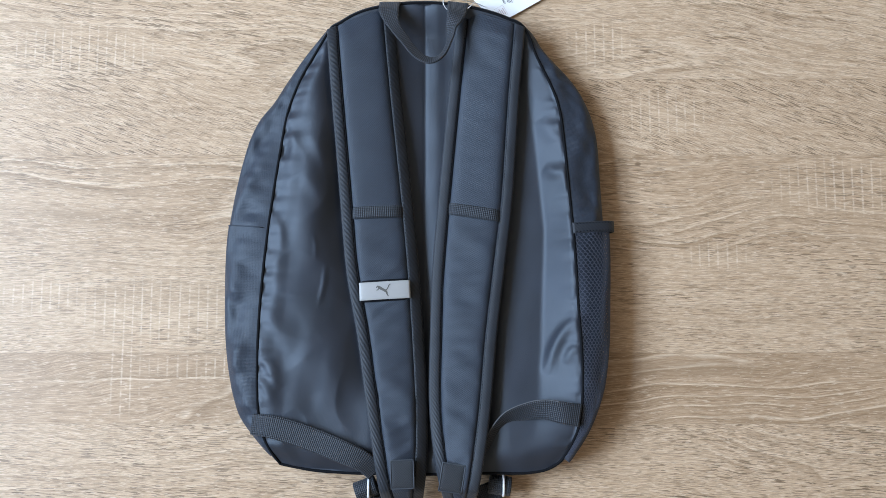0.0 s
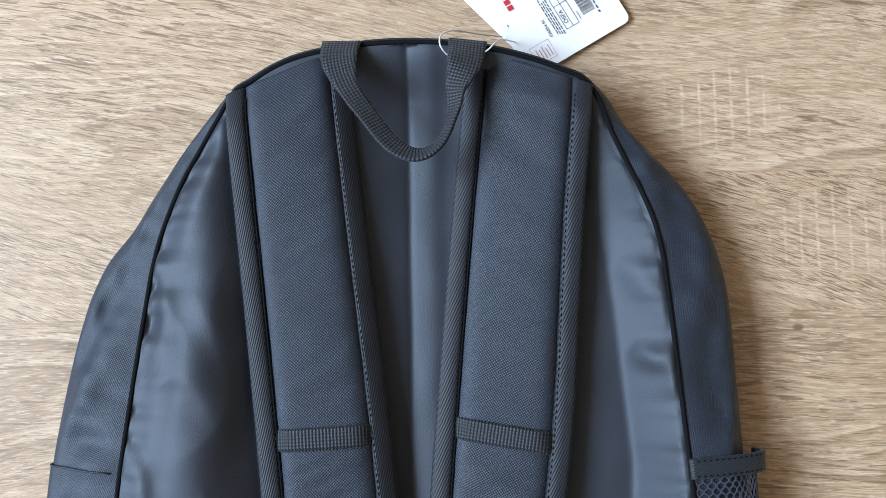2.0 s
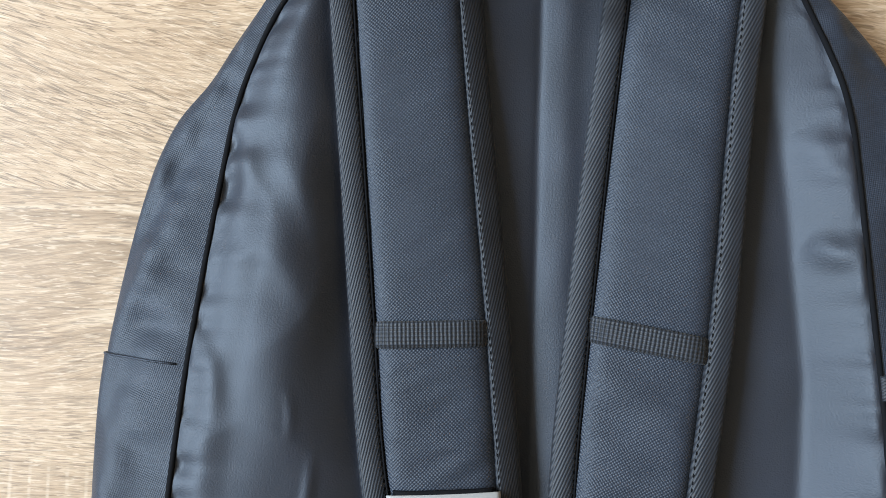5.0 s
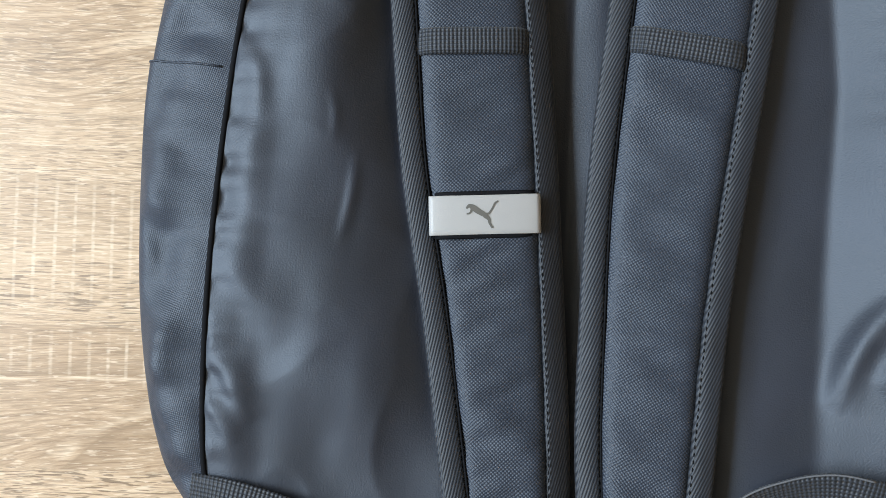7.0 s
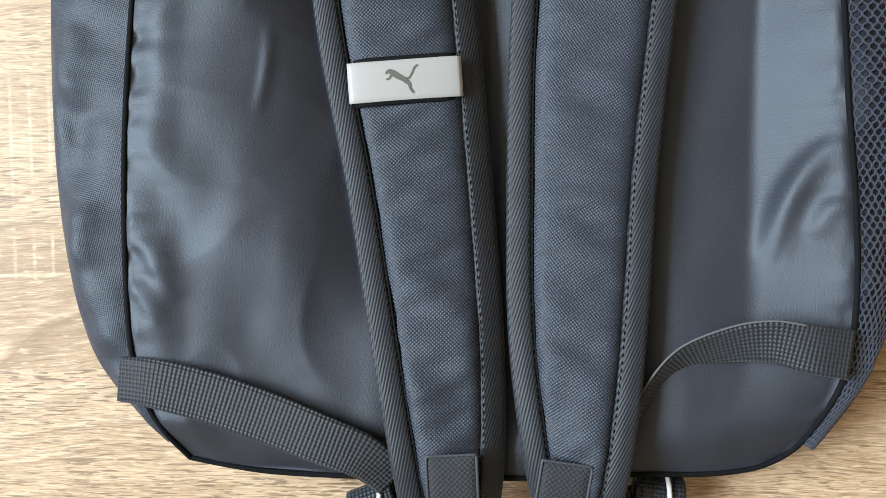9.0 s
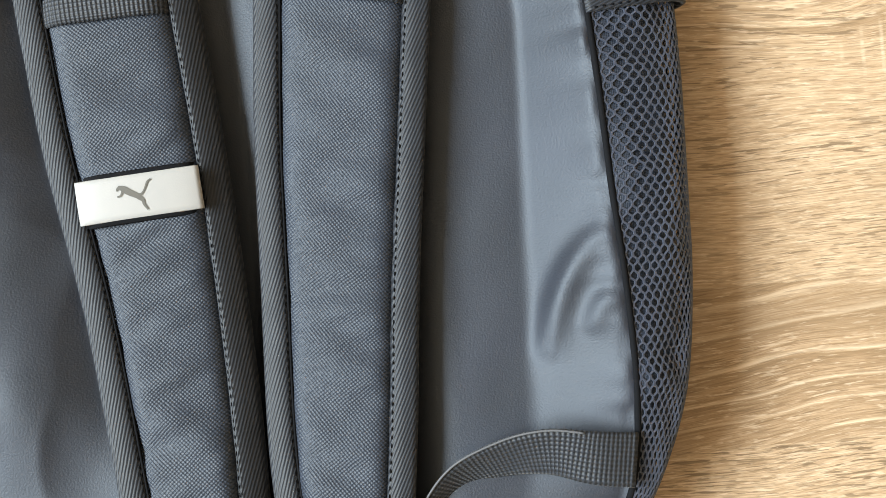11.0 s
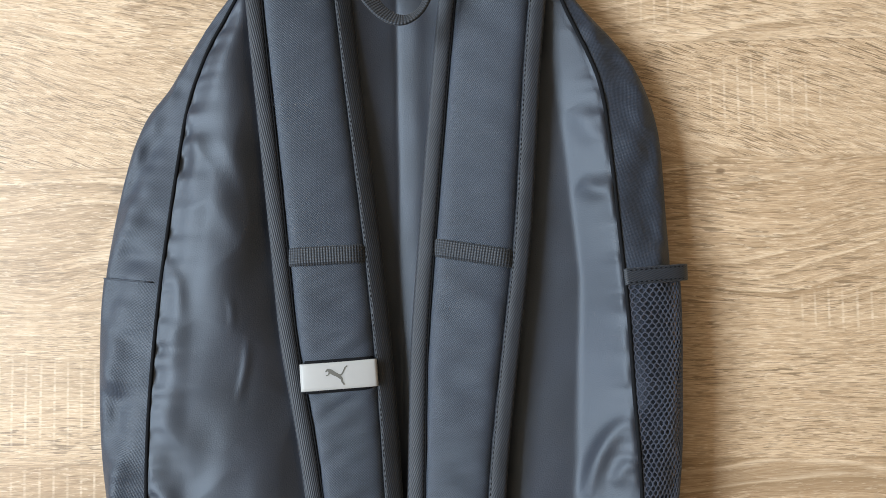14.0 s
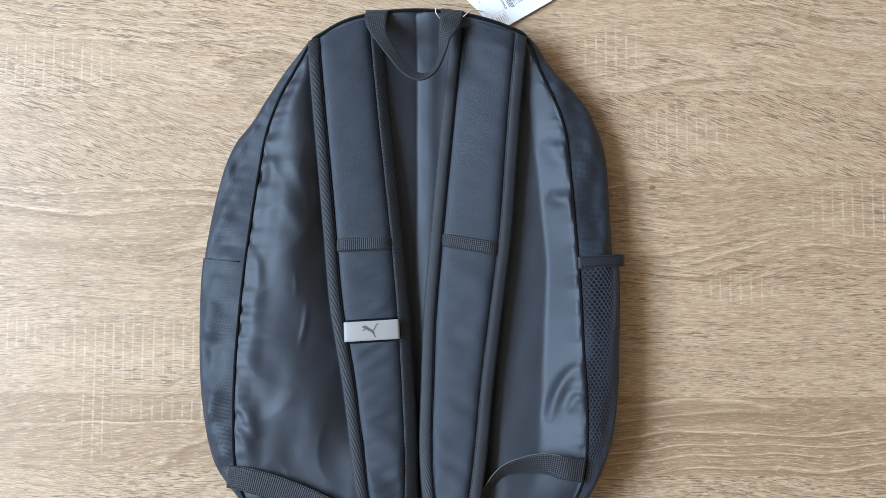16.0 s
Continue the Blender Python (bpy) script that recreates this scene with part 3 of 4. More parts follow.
# ---- shoulder straps ----
def stitch_row(path, step=0.0030, size=0.0020, r=0.00028):
    """Stitches along a path as short lying threads, in one mesh."""
    far = along(path)
    V, F = [], []
    for s in np.arange(step / 2, far[-1] - step / 2, step):
        a, b = ([np.interp(s + d * size / 2, far, path[:, k]) for k in range(3)] for d in (-1, 1))
        a, b = np.array(a), np.array(b)
        t = (b - a) / np.linalg.norm(b - a)
        n = np.cross(t, (0, 0, 1.0))
        n /= np.linalg.norm(n)
        w = np.array((0, 0, 1.0))
        i = len(V)
        V += [a - w * r, (2 * a + b) / 3 + n * r, (2 * a + b) / 3 + w * r, (2 * a + b) / 3 - n * r,
              (a + 2 * b) / 3 + n * r, (a + 2 * b) / 3 + w * r, (a + 2 * b) / 3 - n * r, b - w * r]
        F += [(i, i + 1, i + 2), (i, i + 2, i + 3), (i + 1, i + 4, i + 5, i + 2), (i + 2, i + 5, i + 6, i + 3), (i + 4, i + 7, i + 5), (i + 5, i + 7, i + 6)]
    me = bpy.data.meshes.new("stitching")
    me.from_pydata([tuple(p) for p in V], [], F)
    return me


class Strap:
    """A padded shoulder strap from its two outer edges; tilt: height added at the left and right edge; drop: how far the bindings hang."""

    def __init__(self, left, right, tilt, bind, seed, drop):
        self.n = n = 340
        self.l, self.r = spline(left, n), spline(right, n)
        mid = (self.l + self.r) / 2
        self.y = mid[:, 1]
        z = strap_top(mid[:, 1])
        end = smooth01((mid[:, 1] + 0.128) / 0.014)
        z = z * end + (z - 0.010) * (1 - end)
        z = z - 0.0045 * smooth01((np.arange(n) / n - 0.955) / 0.045)
        self.lz, self.rz = z + tilt[0], z + tilt[1]
        self.w = np.linalg.norm(self.r - self.l, axis=1)
        self.bind, self.seed, self.drop = bind, seed, drop

    def at(self, i, share, dz=0.0):
        """A point on the strap's row i: share 0 at the left edge, 1 at the right one."""
        p = self.l[i] + (self.r[i] - self.l[i]) * share
        return np.array((p[0], p[1], self.lz[i] + (self.rz[i] - self.lz[i]) * share + dz))

    def pad_height(self, i, s):
        """Relief of the pad at row i, s from -1 to 1 across it."""
        e = abs(s)
        h = -0.0052 * e**8 - 0.0009 * e * e
        wr = noise.noise((self.y[i] * 60 + s * 0.5, s * 0.5, self.seed)) + 0.5 * noise.noise((self.y[i] * 125 - s * 0.6, s * 0.9, self.seed + 4))
        low = smooth01(np.array((0.15 - self.y[i]) / 0.1))
        return h + wr * (0.0008 + 0.0013 * float(low)) * (1 - e**6)

    def row_at(self, y):
        return int(np.abs(self.y - y).argmin())

    def on_pad(self, y, s, dz=0.0, level=False):
        """The place on the pad at that y, s from -1 to 1 across; level leaves the small creases out."""
        b = self.bind / self.w[self.row_at(y)]
        share = b + (1 - 2 * b) * (s * 0.5 + 0.5)
        ys = self.l[:, 1] + (self.r[:, 1] - self.l[:, 1]) * share
        f = float(np.interp(y, ys, np.arange(self.n)))
        i = min(int(f), self.n - 2)
        h = -0.0052 * abs(s) ** 8 - 0.0009 * s * s if level else self.pad_height(i, s)
        return self.at(i, share, h + dz) * (1 - (f - i)) + self.at(i + 1, share, h + dz) * (f - i)

    def build(self, parent):
        strap = part("shoulder_strap", self.pad_mesh(), M_PAD, parent, "padded woven shoulder strap")
        for name, side in (("left", 0), ("right", 1)):
            part("edge_binding", self.binding_mesh(side), M_BIND, strap, "dark twill edge binding")
            path = np.array([self.at(i, self.bind * 0.93 / self.w[i] if not side else 1 - self.bind * 0.93 / self.w[i], -0.0020) for i in range(3, self.n - 4)])
            st = part("stitching", stitch_row(path), M_DARK, strap)
            tagged(st, kind="stuff")
            if not side:
                # a dark tube laid in to paint the shaded gap between binding and pad
                part("gap_shade", tube("gap_shade", path + np.array((0.0012, 0.0, -0.0006)), 0.0005, 6), M_DARK, strap, "dark tube standing in for the shaded gap beside the binding")
        return strap

    def pad_mesh(self):
        s_top = np.linspace(-1, 1, 31)
        P = np.empty((self.n, 31 + 9, 3))
        UV = np.empty((self.n, 40, 2))
        far = along((self.l + self.r) / 2)
        for i in range(self.n):
            b = self.bind * 0.9 / self.w[i]
            for j, s in enumerate(s_top):
                P[i, j] = self.at(i, b + (1 - 2 * b) * (s * 0.5 + 0.5), self.pad_height(i, s))
                UV[i, j] = (s * 0.5 * (self.w[i] - 2 * self.bind), far[i])
            for j, s in enumerate(np.linspace(1, -1, 9)):
                P[i, 31 + j] = self.at(i, b + (1 - 2 * b) * (s * 0.5 + 0.5), -STRAP_T)
                UV[i, 31 + j] = UV[i, 30 if s > 0 else 0]
        return grid_mesh("shoulder_strap", P, UV, close_v=True, caps=True)

    def binding_mesh(self, side):
        # across from the stitching out to the edge, over it and back below
        prof = [(1.06, -0.0042), (0.98, -0.0026), (0.80, -0.0016), (0.5, -0.0013), (0.2, -0.0015), (0.05, -0.0020), (0.0, -0.0034), (0.06, -0.0052), (0.4, -0.0088), (1.0, -0.0098)]
        P = np.empty((self.n, len(prof), 3))
        UV = np.empty((self.n, len(prof), 2))
        far = along((self.l + self.r) / 2)
        for i in range(self.n):
            wob = 0.0004 * noise.noise((self.y[i] * 70, side * 3.0, self.seed + 9))
            for j, (a, dz) in enumerate(prof):
                share = a * self.bind / self.w[i]
                P[i, j] = self.at(i, 1 - share if side else share, dz + wob - self.drop[side] * max(0.0, 1 - a))
                UV[i, j] = ((a if j < 7 else -a) * self.bind * (-1 if side else 1), far[i])
        return grid_mesh("edge_binding", P, UV, close_v=True, caps=True)


strap_l = Strap(
    [(-0.0545, -0.128), (-0.061, -0.090), (-0.069, -0.040), (-0.0785, 0.020), (-0.0895, 0.080), (-0.0955, 0.140), (-0.101, 0.200), (-0.1055, 0.250), (-0.110, 0.308)],
    [(-0.0185, -0.128), (-0.0145, -0.090), (-0.0145, -0.040), (-0.018, 0.020), (-0.0225, 0.080), (-0.028, 0.140), (-0.0345, 0.200), (-0.040, 0.250), (-0.048, 0.333)],
    (0.0015, -0.0015), 0.0102, 1.0, (0.0, 0.0060))
strap_r = Strap(
    [(0.0005, -0.128), (-0.008, -0.090), (-0.013, -0.040), (-0.0125, 0.020), (-0.0105, 0.080), (-0.0055, 0.140), (0.000, 0.200), (0.005, 0.250), (0.014, 0.332)],
    [(0.0285, -0.128), (0.0355, -0.090), (0.0425, -0.040), (0.0485, 0.020), (0.0560, 0.080), (0.0635, 0.140), (0.068, 0.200), (0.0715, 0.250), (0.077, 0.310)],
    (-0.0045, 0.0040), 0.0102, 21.0, (0.0, 0.0022))
ob_l, ob_r = strap_l.build(backpack), strap_r.build(backpack)


def across_band(strap, parent, name, ya, yb, width, thick, material, label, lift=0.0014, span=1.0, sag=1.0):
    """A flat tape across a strap's pad from (left, ya) to (right, yb)."""
    s = np.linspace(-span, span, 25)
    path = np.array([strap.on_pad(ya + (yb - ya) * (k * 0.5 + 0.5), k, lift + (1 - sag) * 0.0052 * abs(k) ** 8, True) for k in s])
    return part(name, sweep(name, path, flat_section(width, thick, 0.0002), side=(0, -1, 0)), material, parent, label)


for st, ob, ya, yb, label_on in ((strap_l, ob_l, 0.1335, 0.1355, True), (strap_r, ob_r, 0.1385, 0.1305, False)):
    across_band(st, ob, "webbing_band", ya, yb, 0.0112, 0.0016, M_WEB, "ribbed black webbing band")
tape = across_band(strap_l, ob_l, "label_tape", 0.0606, 0.0634, 0.0198, 0.0010, M_DARK, "dark tape under the label", 0.0014, 0.93)
patch_label = across_band(strap_l, ob_l, "label", 0.0606, 0.0634, 0.0166, 0.0006, M_LABEL, "pale grey reflective label", 0.0018, 1.04, 0.08)


def label_mark():
    """The plain leaping mark printed on the label: a slanting body with a forked end."""
    strokes = [
        ([(-0.38, 0.16), (-0.32, 0.23), (-0.22, 0.19), (-0.08, 0.09), (0.06, 0.01), (0.15, -0.06)], (0.04, 0.11, 0.15, 0.14, 0.13, 0.09)),
        ([(0.08, 0.01), (0.19, 0.03), (0.27, 0.15), (0.33, 0.28), (0.41, 0.33)], (0.08, 0.05, 0.045, 0.045, 0.04)),
        ([(0.10, -0.02), (0.20, -0.12), (0.22, -0.22), (0.30, -0.34)], (0.13, 0.09, 0.055, 0.05)),
        ([(-0.22, 0.17), (-0.29, 0.05), (-0.37, 0.03)], (0.09, 0.05, 0.04)),
    ]
    V, F = [], []
    up = 0.0166
    for pts, wid in strokes:
        q = spline(pts, 14)
        t = np.gradient(q, axis=0)
        t /= np.linalg.norm(t, axis=1, keepdims=True)
        w = np.interp(np.linspace(0, 1, 14), np.linspace(0, 1, len(wid)), wid) / 2
        for i in range(14):
            for sg in (-1, 1):
                a, b = q[i, 0] - t[i, 1] * w[i] * sg, q[i, 1] + t[i, 0] * w[i] * sg
                s = -0.07 + a * up / 0.0225
                p = strap_l.on_pad(0.0620 + 0.0014 * s, s, 0.0025, True)
                V.append((p[0], p[1] + b * up, p[2]))
            if i:
                k = len(V)
                F.append((k - 4, k - 3, k - 1, k - 2))
    me = bpy.data.meshes.new("label_mark")
    me.from_pydata(V, [], F)
    return me


part("label_mark", label_mark(), M_MARK, patch_label, "dark printed mark")

# hook patches at the strap ends
for st, ob, xs, yc, turn in ((strap_l, ob_l, -0.036, -0.1005, 2.0), (strap_r, ob_r, 0.0075, -0.1040, -9.0)):
    i = st.row_at(yc)
    z = (st.lz[i] + st.rz[i]) / 2
    g = np.array([[(a * 0.0100, b * 0.0125, 0.0006 + 0.0012 * (1 - max(abs(a), abs(b)) ** 6)) for b in np.linspace(-1, 1, 15)] for a in np.linspace(-1, 1, 15)])
    c, s_ = math.cos(radians(turn)), math.sin(radians(turn))
    P = np.empty_like(g)
    P[..., 0] = xs + g[..., 0] * c - g[..., 1] * s_
    P[..., 1] = yc + g[..., 0] * s_ + g[..., 1] * c
    zz = strap_top(P[..., 1])
    e = smooth01((P[..., 1] + 0.128) / 0.014)
    P[..., 2] = zz * e + (zz - 0.010) * (1 - e) + g[..., 2] + (z - strap_top(np.array(yc)))
    hp = part("hook_patch", grid_mesh("hook_patch", P, g[..., :2]), M_PATCH, ob, "rough square patch at the strap end")
    rim = np.vstack([P[0, :], P[:, -1], P[-1, ::-1], P[::-1, 0]])
    part("stitching", tube("stitching", rim + np.array((0, 0, 0.0002)), 0.0007, 5), M_THREAD, hp)


# ---- webbing ----
def ribbon(name, points, widths, thick, n=70):
    """A flat tape through control points; widths are spread evenly along it."""
    return _ribbon(name, spline(points, n), np.interp(np.linspace(0, 1, n), np.linspace(0, 1, len(widths)), widths), thick)


def _ribbon(name, q, w, thick):
    """A tape along the rows of q: place, then, where given, the direction across it."""
    t, s, up = frames(q[:, :3], q[:, 3:6] if q.shape[1] > 3 else None)
    k = np.linspace(-1, 1, 9)
    sec = [(-1.0, 0.0)] + [(0.96 * v, 0.5) for v in k] + [(1.0, 0.0)] + [(0.96 * v, -0.5) for v in k[::-1]]
    sec = np.array(sec)
    P = q[:, None, :3] + s[:, None] * (sec[None, :, 0:1] * w[:, None, None] / 2) + up[:, None] * (sec[None, :, 1:2] * thick)
    far = along(q[:, :3])
    UV = np.stack(np.broadcast_arrays(sec[None, :, 0] * w[:, None] / 2, far[:, None] + 0 * sec[None, :, 0]), -1)
    return grid_mesh(name, P, UV, close_v=True, caps=True)


# columns: place, then the direction across the tape
part("carry_loop", ribbon("carry_loop", [
    (-0.0505, 0.3345, 0.0330, 1, 0.1, 0), (-0.0510, 0.3240, 0.0395, 1, 0.1, 0), (-0.0465, 0.3090, 0.0440, 0.9, 0.35, -0.1), (-0.0360, 0.2930, 0.0470, 0.7, 0.5, -0.4),
    (-0.0240, 0.2780, 0.0485, 0.5, 0.7, -0.5), (-0.0120, 0.2725, 0.0490, 0.1, 0.8, -0.6), (-0.0010, 0.2780, 0.0485, -0.4, 0.5, -0.8), (0.0060, 0.2930, 0.0470, -0.6, 0.1, -0.8),
    (0.0075, 0.3060, 0.0450, -0.9, 0.0, -0.4), (0.0120, 0.3200, 0.0425, -1, 0.1, 0.1), (0.0140, 0.3335, 0.0345, -1, 0.1, 0)],
    (0.0205, 0.018, 0.0110, 0.0098, 0.0096, 0.0090, 0.0075, 0.0075, 0.0110, 0.0180, 0.0200), 0.0017, 110), M_WEB, backpack, "ribbed black webbing carry loop")
part("lower_loop", ribbon("lower_loop", [
    (-0.1700, -0.0575, 0.0400), (-0.1550, -0.0590, 0.0440), (-0.1350, -0.0640, 0.0445), (-0.1130, -0.0715, 0.0450), (-0.0900, -0.0805, 0.0465), (-0.0720, -0.0885, 0.0450), (-0.0600, -0.1000, 0.0390)],
    (0.0185, 0.0200, 0.0205, 0.0205, 0.0200, 0.0185, 0.0160), 0.0017, 80), M_WEB, backpack, "ribbed black webbing loop")
LOOP_R = [
    (0.1210, -0.0500, 0.0440, 0, 1, 0), (0.1060, -0.0475, 0.0460, 0, 1, 0.05), (0.0900, -0.0445, 0.0430, 0, 1, 0.30), (0.0740, -0.0465, 0.0385, -0.1, 0.9, 0.6),
    (0.0590, -0.0520, 0.0350, -0.5, 0.7, 0.8), (0.0480, -0.0630, 0.0320, -0.7, 0.3, 0.9), (0.0410, -0.0790, 0.0300, -0.8, 0.1, 0.8), (0.0360, -0.0950, 0.0280, -0.9, 0, 0.6)]
loop_r = part("lower_loop", ribbon("lower_loop", LOOP_R, (0.0200, 0.0195, 0.0185, 0.0180, 0.0170, 0.0165, 0.0160, 0.0160), 0.0017, 80), M_WEB, backpack, "ribbed black webbing loop")
q = spline(LOOP_R, 80)
rim = q[:, :3] + frames(q[:, :3], q[:, 3:6])[1] * 0.0088
part("selvedge", tube("selvedge", rim[14:66] + np.array((0, 0, 0.0008)), 0.00045, 6), M_SELVEDGE, loop_r, "paler woven edge")


def rolled_tail(cx, cy, cz, turn, name="rolled_tail"):
    """A strap's loose end rolled up, its axis lying along the turned direction."""
    a = np.linspace(0, 2 * np.pi * 2.6, 90)
    r = 0.0035 + 0.0020 * a / (2 * np.pi)
    ax = np.array((math.cos(radians(turn)), math.sin(radians(turn)), 0))
    pr = np.array((-ax[1], ax[0], 0))
    path = np.array((cx, cy, cz)) + np.cos(a)[:, None] * r[:, None] * pr + np.sin(a)[:, None] * r[:, None] * np.array((0, 0, 1.0))
    q = np.c_[path, np.broadcast_to(ax, path.shape)]
    return _ribbon(name, q, np.full(90, 0.0200), 0.0015)


for ob, cx, cy, turn, sx in ((ob_l, -0.0700, -0.1160, 20.0, -1), (ob_r, 0.0510, -0.1130, -8.0, 1)):
    roll = part("rolled_tail", rolled_tail(cx, cy, 0.0165, turn), M_WEB, ob, "rolled end of black webbing")
    ring = [(cx + 0.0098 * math.sin(k) * 0 + math.cos(radians(turn)) * 0.003, cy + 0.0100 * math.cos(k), 0.0165 + 0.0100 * math.sin(k)) for k in np.linspace(0, 2 * np.pi, 30)]
    part("elastic_band", tube("elastic_band", np.array(ring), 0.0011, 6), M_CLEAR, roll, "thin pale band")
    ex = -0.0365 if sx < 0 else 0.0145
    # ladder buckle past the strap end
    bars = [box("b", ex - 0.014, y0, 0.006, ex + 0.014, y0 + 0.0035, 0.0115, 0.0012) for y0 in (-0.142, -0.150, -0.158)]
    bars += [box("b", ex + k * 0.014 - 0.0022, -0.159, 0.005, ex + k * 0.014 + 0.0022, -0.1375, 0.0125, 0.0014) for k in (-1, 1)]
    part("buckle", join_meshes("buckle", bars), M_PLASTIC, ob, "black plastic ladder buckle")
    part("webbing_tab", ribbon("webbing_tab", [(ex, -0.122, 0.024), (ex, -0.132, 0.018), (ex, -0.1405, 0.0115), (ex, -0.141, 0.0075), (ex, -0.132, 0.008)], (0.022, 0.022, 0.022, 0.022, 0.022), 0.0016, 40), M_WEB, ob)
    part("adjuster_webbing", ribbon("adjuster_webbing", [(ex, -0.158, 0.0125), (ex, -0.148, 0.0135), (ex + sx * 0.006, -0.136, 0.0105), (ex + sx * 0.018, -0.126, 0.0080), (cx, cy - 0.006, 0.0075)], (0.020, 0.020, 0.020, 0.020, 0.020), 0.0015, 50), M_WEB, ob)

# ---- netting pocket ----
rr = rows_all[rights & (ly > -0.088) & (ly < 0.1185)]
rr = rr[np.argsort(-loop[rr, 1])]
NETP = np.linspace(0.02, 0.80, 40)
PN, fn = side_surface(rr, NETP, 0.0045, 0.0030, 0.8)
fn = along(loop[rr, :3])
wn_ = np.concatenate([np.zeros((len(PN), 1)), np.cumsum(np.linalg.norm(np.diff(PN, axis=1), axis=2), axis=1)], 1)


def net_point(s, w):
    """A place on the netting: s along from its hem, w across from the seam, as a share."""
    i = np.clip(np.interp(s, fn, np.arange(len(fn))), 0, len(fn) - 1.001)
    j = np.clip(w * (len(NETP) - 1), 0, len(NETP) - 1.001)
    a, b = int(i), int(j)
    f, g = i - a, j - b
    return (PN[a, b] * (1 - f) + PN[a + 1, b] * f) * (1 - g) + (PN[a, b + 1] * (1 - f) + PN[a + 1, b + 1] * f) * g


def netting():
    """Hexagonal net: zigzag strands joined by short ties, as square-sided threads."""
    V, F = [], []

    def thread(p, q, r):
        t = q - p
        n = np.linalg.norm(t)
        if n < 1e-6:
            return
        t = t / n
        a = np.cross(t, (0.3, 0.2, 0.93))
        a /= np.linalg.norm(a) + 1e-9
        b = np.cross(t, a)
        k = len(V)
        for c in (p, q):
            V.extend(tuple(c + (a * math.cos(x) + b * math.sin(x)) * r) for x in (0.785, 2.356, 3.927, 5.498))
        F.extend([(k, k + 1, k + 5, k + 4), (k + 1, k + 2, k + 6, k + 5), (k + 2, k + 3, k + 7, k + 6), (k + 3, k, k + 4, k + 7)])

    cols, pitch = 38, 0.0026
    total = fn[-1]
    rows = int(total / pitch)
    # columns of strands run along the pocket; each swings to touch its neighbours by turns
    for c in range(cols + 1):
        pts = []
        for i in range(rows * 4):
            s = i * pitch / 2
            if s > total:
                break
            phase = (i // 2 + c) % 2
            swing = (0.46 if phase else -0.46) / cols
            w = min(max(c / cols + swing, 0.0), 1.0)
            w = min(max(w + 0.16 * noise.noise((s * 420, c * 1.7, 3.0)) / cols, 0.0), 1.0)
            pts.append(net_point(s + 0.0007 * noise.noise((s * 300, c * 2.3, 8.0)), w))
        for p, q in zip(pts, pts[1:]):
            thread(p, q, 0.00044)
    me = bpy.data.meshes.new("netting")
    me.from_pydata(V, [], F)
    return me


net_pocket = part("net_pocket", netting(), M_NET, backpack, "black open netting pocket")
tagged(net_pocket, kind="stuff")
# hem of the netting: a wide doubled tape that stands a little off the side
PH, _ = side_surface(rr[:1].repeat(2), np.linspace(0.0, 0.66, 34), 0.0085, 0.0034, 0.0)
hem = PH[0] + np.array((0.0, 0.0005, 0.0008))
hq = np.c_[hem, np.broadcast_to((0, 1.0, 0), hem.shape)]
hem_ob = part("pocket_hem", _ribbon("pocket_hem", hq, np.full(len(hem), 0.0100), 0.0018), M_BIND, net_pocket, "dark folded hem tape")
for dy in (0.0036, -0.0036):
    stp = part("stitching", stitch_row(hem[1:-6] + np.array((0.0, dy, 0.0011)), 0.003, 0.002, 0.0004), M_DARK, hem_ob)
    tagged(stp, kind="stuff")

# ---- paper tags ----
def rounded_sheet(name, w, h, r, thick):
    bm = bmesh.new()
    pts = []
    for cx, cy, a0 in ((w - r, r, -90), (w - r, h - r, 0), (r, h - r, 90), (r, r, 180)):
        pts += [(cx + r * math.cos(radians(a0 + k * 15)), cy + r * math.sin(radians(a0 + k * 15))) for k in range(7)]
    top = [bm.verts.new((x, y, thick)) for x, y in pts]
    low = [bm.verts.new((x, y, 0)) for x, y in pts]
    bm.faces.new(top)
    bm.faces.new(low[::-1])
    for i in range(len(pts)):
        k = (i + 1) % len(pts)
        bm.faces.new((low[i], low[k], top[k], top[i]))
    me = bpy.data.meshes.new(name)
    bm.to_mesh(me)
    bm.free()
    return me


def bars_mesh(name, rects, z):
    V, F = [], []
    for x0, y0, x1, y1 in rects:
        i = len(V)
        V += [(x0, y0, z), (x1, y0, z), (x1, y1, z), (x0, y1, z)]
        F.append((i, i + 1, i + 2, i + 3))
    me = bpy.data.meshes.new(name)
    me.from_pydata(V, [], F)
    return me


def text_part(words, size, x, y, z, parent, material):
    cu = bpy.data.curves.new("lettering", "FONT")
    cu.body, cu.size = words, size
    tmp = bpy.data.objects.new("lettering", cu)
    scene.collection.objects.link(tmp)
    me = bpy.data.meshes.new_from_object(tmp.evaluated_get(bpy.context.evaluated_depsgraph_get()))
    bpy.data.objects.remove(tmp)
    me.transform(Matrix.Translation((x, y, z)))
    return part("lettering", me, material, parent, "printed dark lettering")


# tag space: x along the reading direction, y up the lines, from the lower left corner
hang_tag = tagged(new("hang_tag"), "white printed paper hang tag tucked beside the backpack", "tag")
tag_turn = 120.0
hang_tag.matrix_world = pose(0.1035, 0.3535, 0.0030, 0.0, 0.0, tag_turn)
part("paper_sheet", rounded_sheet("paper_sheet", 0.095, 0.0632, 0.004, 0.0005), M_PAPER, hang_tag)
Z_INK = 0.0009
rnd = random.Random(4)
text_part("OSFA", 0.0034, 0.0163, 0.0296, Z_INK, hang_tag, M_INK)
text_part("076854 01", 0.0026, 0.0139, 0.0408, Z_INK, hang_tag, M_INK)
T = 0.00028
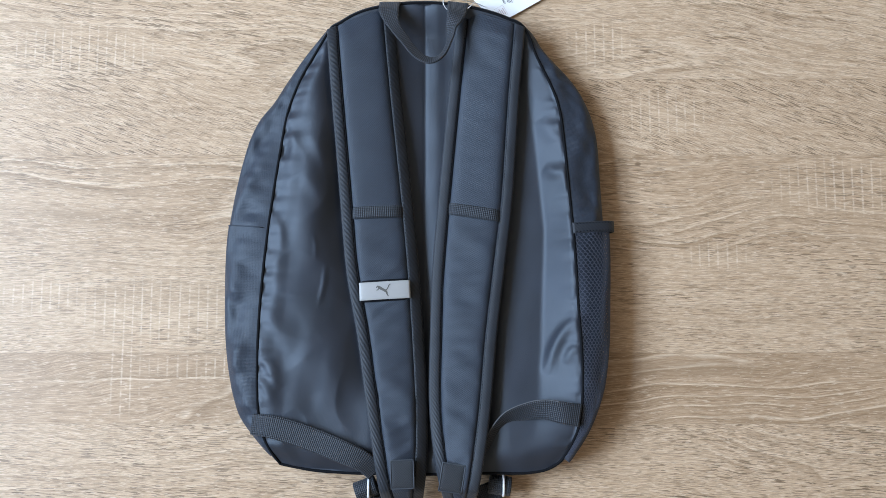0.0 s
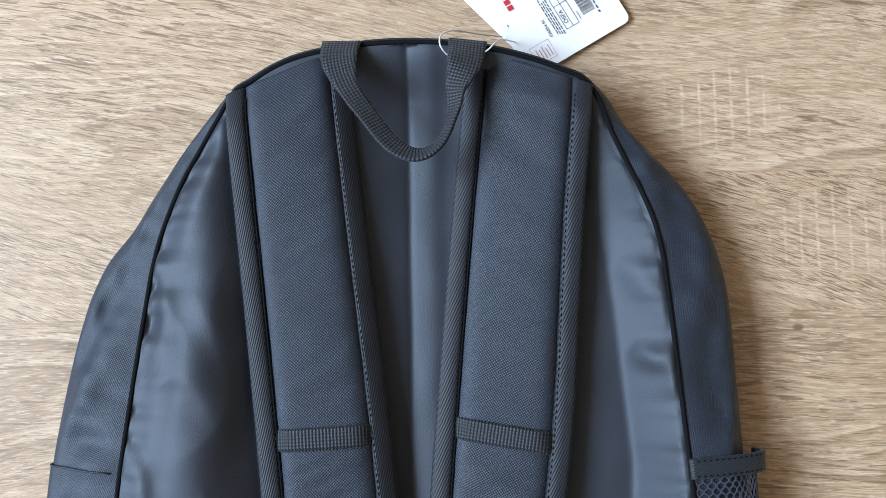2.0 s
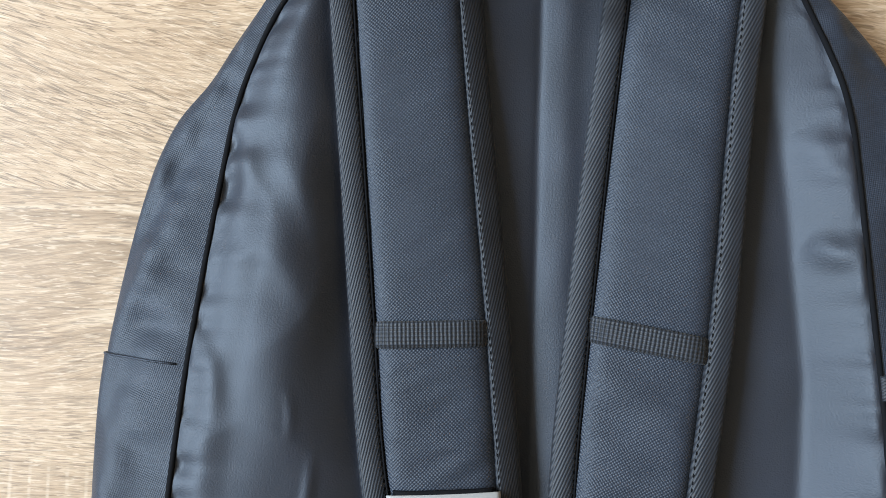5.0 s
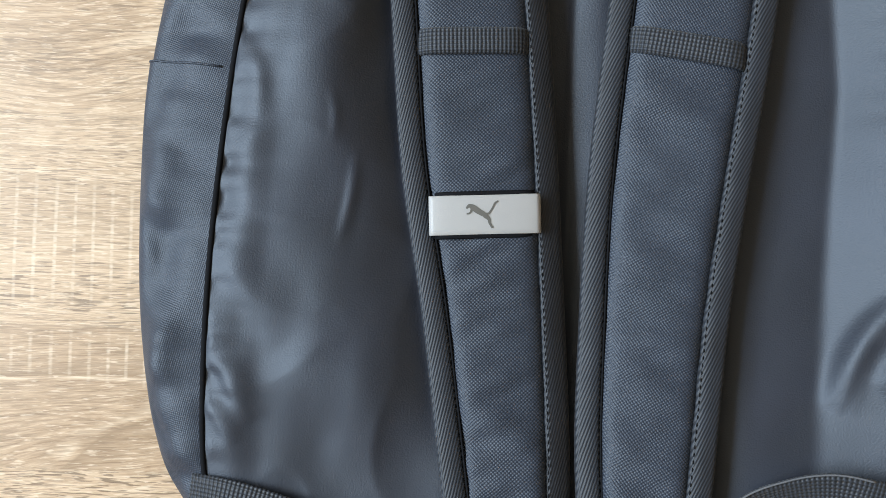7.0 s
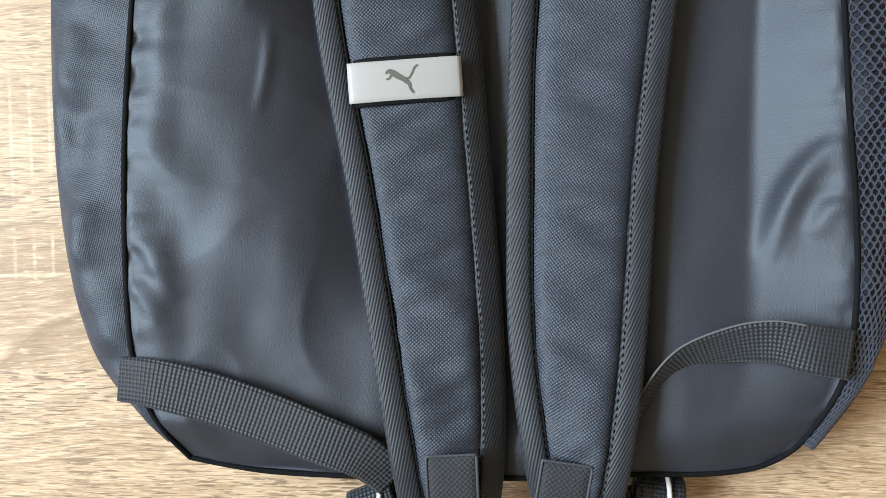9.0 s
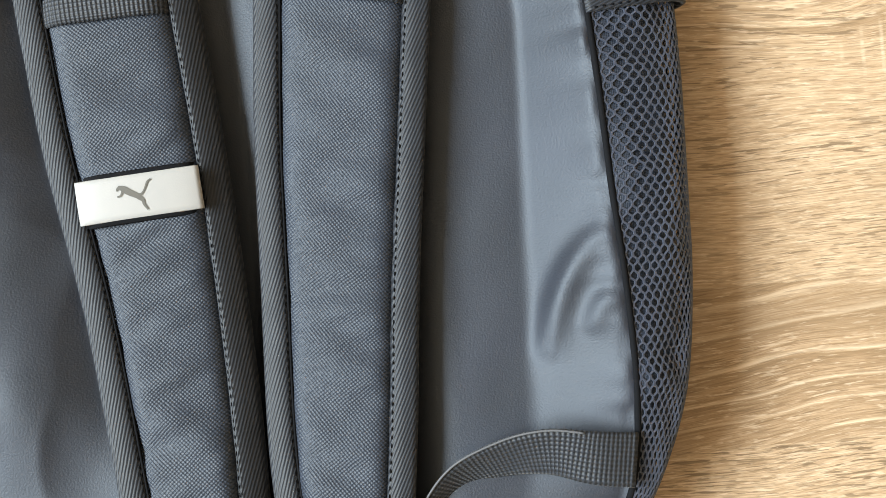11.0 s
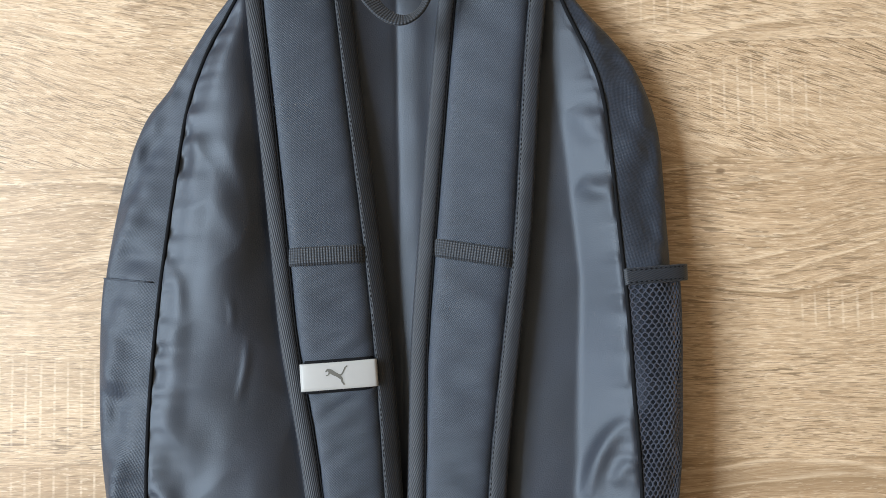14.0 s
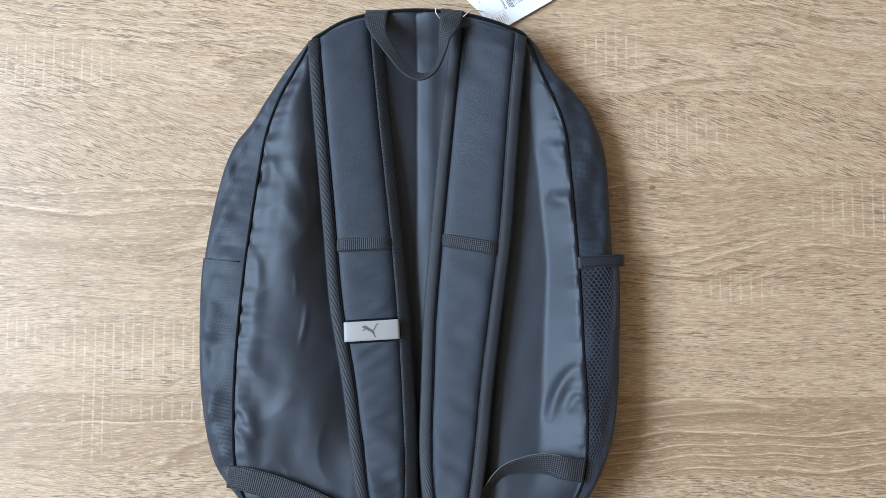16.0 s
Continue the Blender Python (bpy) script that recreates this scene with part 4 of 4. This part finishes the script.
frame_rects = [(0.0133, y, 0.0560, y + T) for y in (0.0248, 0.0286, 0.0326)]
frame_rects += [(x, 0.0248, x + T, 0.0328) for x in (0.0133, 0.0275)] + [(0.0275, 0.0248, 0.0278, 0.0286)]
part("printed_box", bars_mesh("printed_box", frame_rects, Z_INK), M_INK, hang_tag)
x, rects = 0.0156, []
while x < 0.050:
    w = rnd.choice((0.0003, 0.0005, 0.0008))
    rects.append((x, 0.0134, x + w, 0.0210))
    x += w + rnd.choice((0.0003, 0.0005, 0.0007))
part("barcode", bars_mesh("barcode", rects, Z_INK), M_INK, hang_tag, "printed black bars")
rects = []
for k in range(4):
    y, x = 0.0344 + k * 0.0012, 0.0118 + 0.0006 * k
    for _ in range(8):
        w = rnd.uniform(0.0012, 0.0034)
        rects.append((x, y, x + w, y + 0.0005))
        x += w + 0.0006
rects += [(0.0146 + k * 0.0013, 0.0228, 0.0155 + k * 0.0013, 0.0233) for k in range(4)]
rects += [(0.0150 + k * 0.0030, 0.0118, 0.0170 + k * 0.0030, 0.0126) for k in range(10)] + [(0.0126, 0.0118, 0.0138, 0.0128), (0.0306, 0.0590, 0.0322, 0.0594)]
part("small_print", bars_mesh("small_print", rects, Z_INK), M_INK, hang_tag)
small = [(0.0038, 0.0444, 0.0144, 0.0446), (0.0038, 0.0562, 0.0144, 0.0564), (0.0038, 0.0444, 0.0040, 0.0564), (0.0142, 0.0444, 0.0144, 0.0564)]
small += [(0.0052, 0.0460 + k * 0.0018, 0.0052 + rnd.uniform(0.004, 0.0075), 0.0465 + k * 0.0018) for k in range(5)]
part("stamp_box", bars_mesh("stamp_box", small, Z_INK), plain("faint_ink", (0.45, 0.30, 0.30), 0.6, 0.3), hang_tag)
part("red_mark", bars_mesh("red_mark", [(0.0380 + k * 0.0036, 0.0513, 0.0408 + k * 0.0036, 0.0545) for k in range(4)], Z_INK), M_RED, hang_tag, "plain red printed shapes")
back_tag = tagged(new("hang_tag"), "plain white paper tag under the printed one", "tag")
back_tag.matrix_world = pose(0.0752, 0.3600, 0.0012, 0.0, 0.0, 134.0)
part("paper_sheet", rounded_sheet("paper_sheet", 0.090, 0.040, 0.004, 0.0005), M_PAPER, back_tag)
string = tagged(new("tag_string"), "thin clear plastic tag loop round the carry loop", "tag string")
part("filament", tube("filament", spline([(0.040, 0.3420, 0.0042), (0.034, 0.3400, 0.0150), (0.0290, 0.3330, 0.0350), (0.0225, 0.3265, 0.0380), (0.0130, 0.3240, 0.0350), (0.0050, 0.3245, 0.0375),
     (0.0000, 0.3290, 0.0420), (0.0010, 0.3360, 0.0385), (0.0080, 0.3395, 0.0330), (0.0180, 0.3420, 0.0200), (0.0330, 0.3450, 0.0048)], 90), 0.0004, 6), M_CLEAR, string)
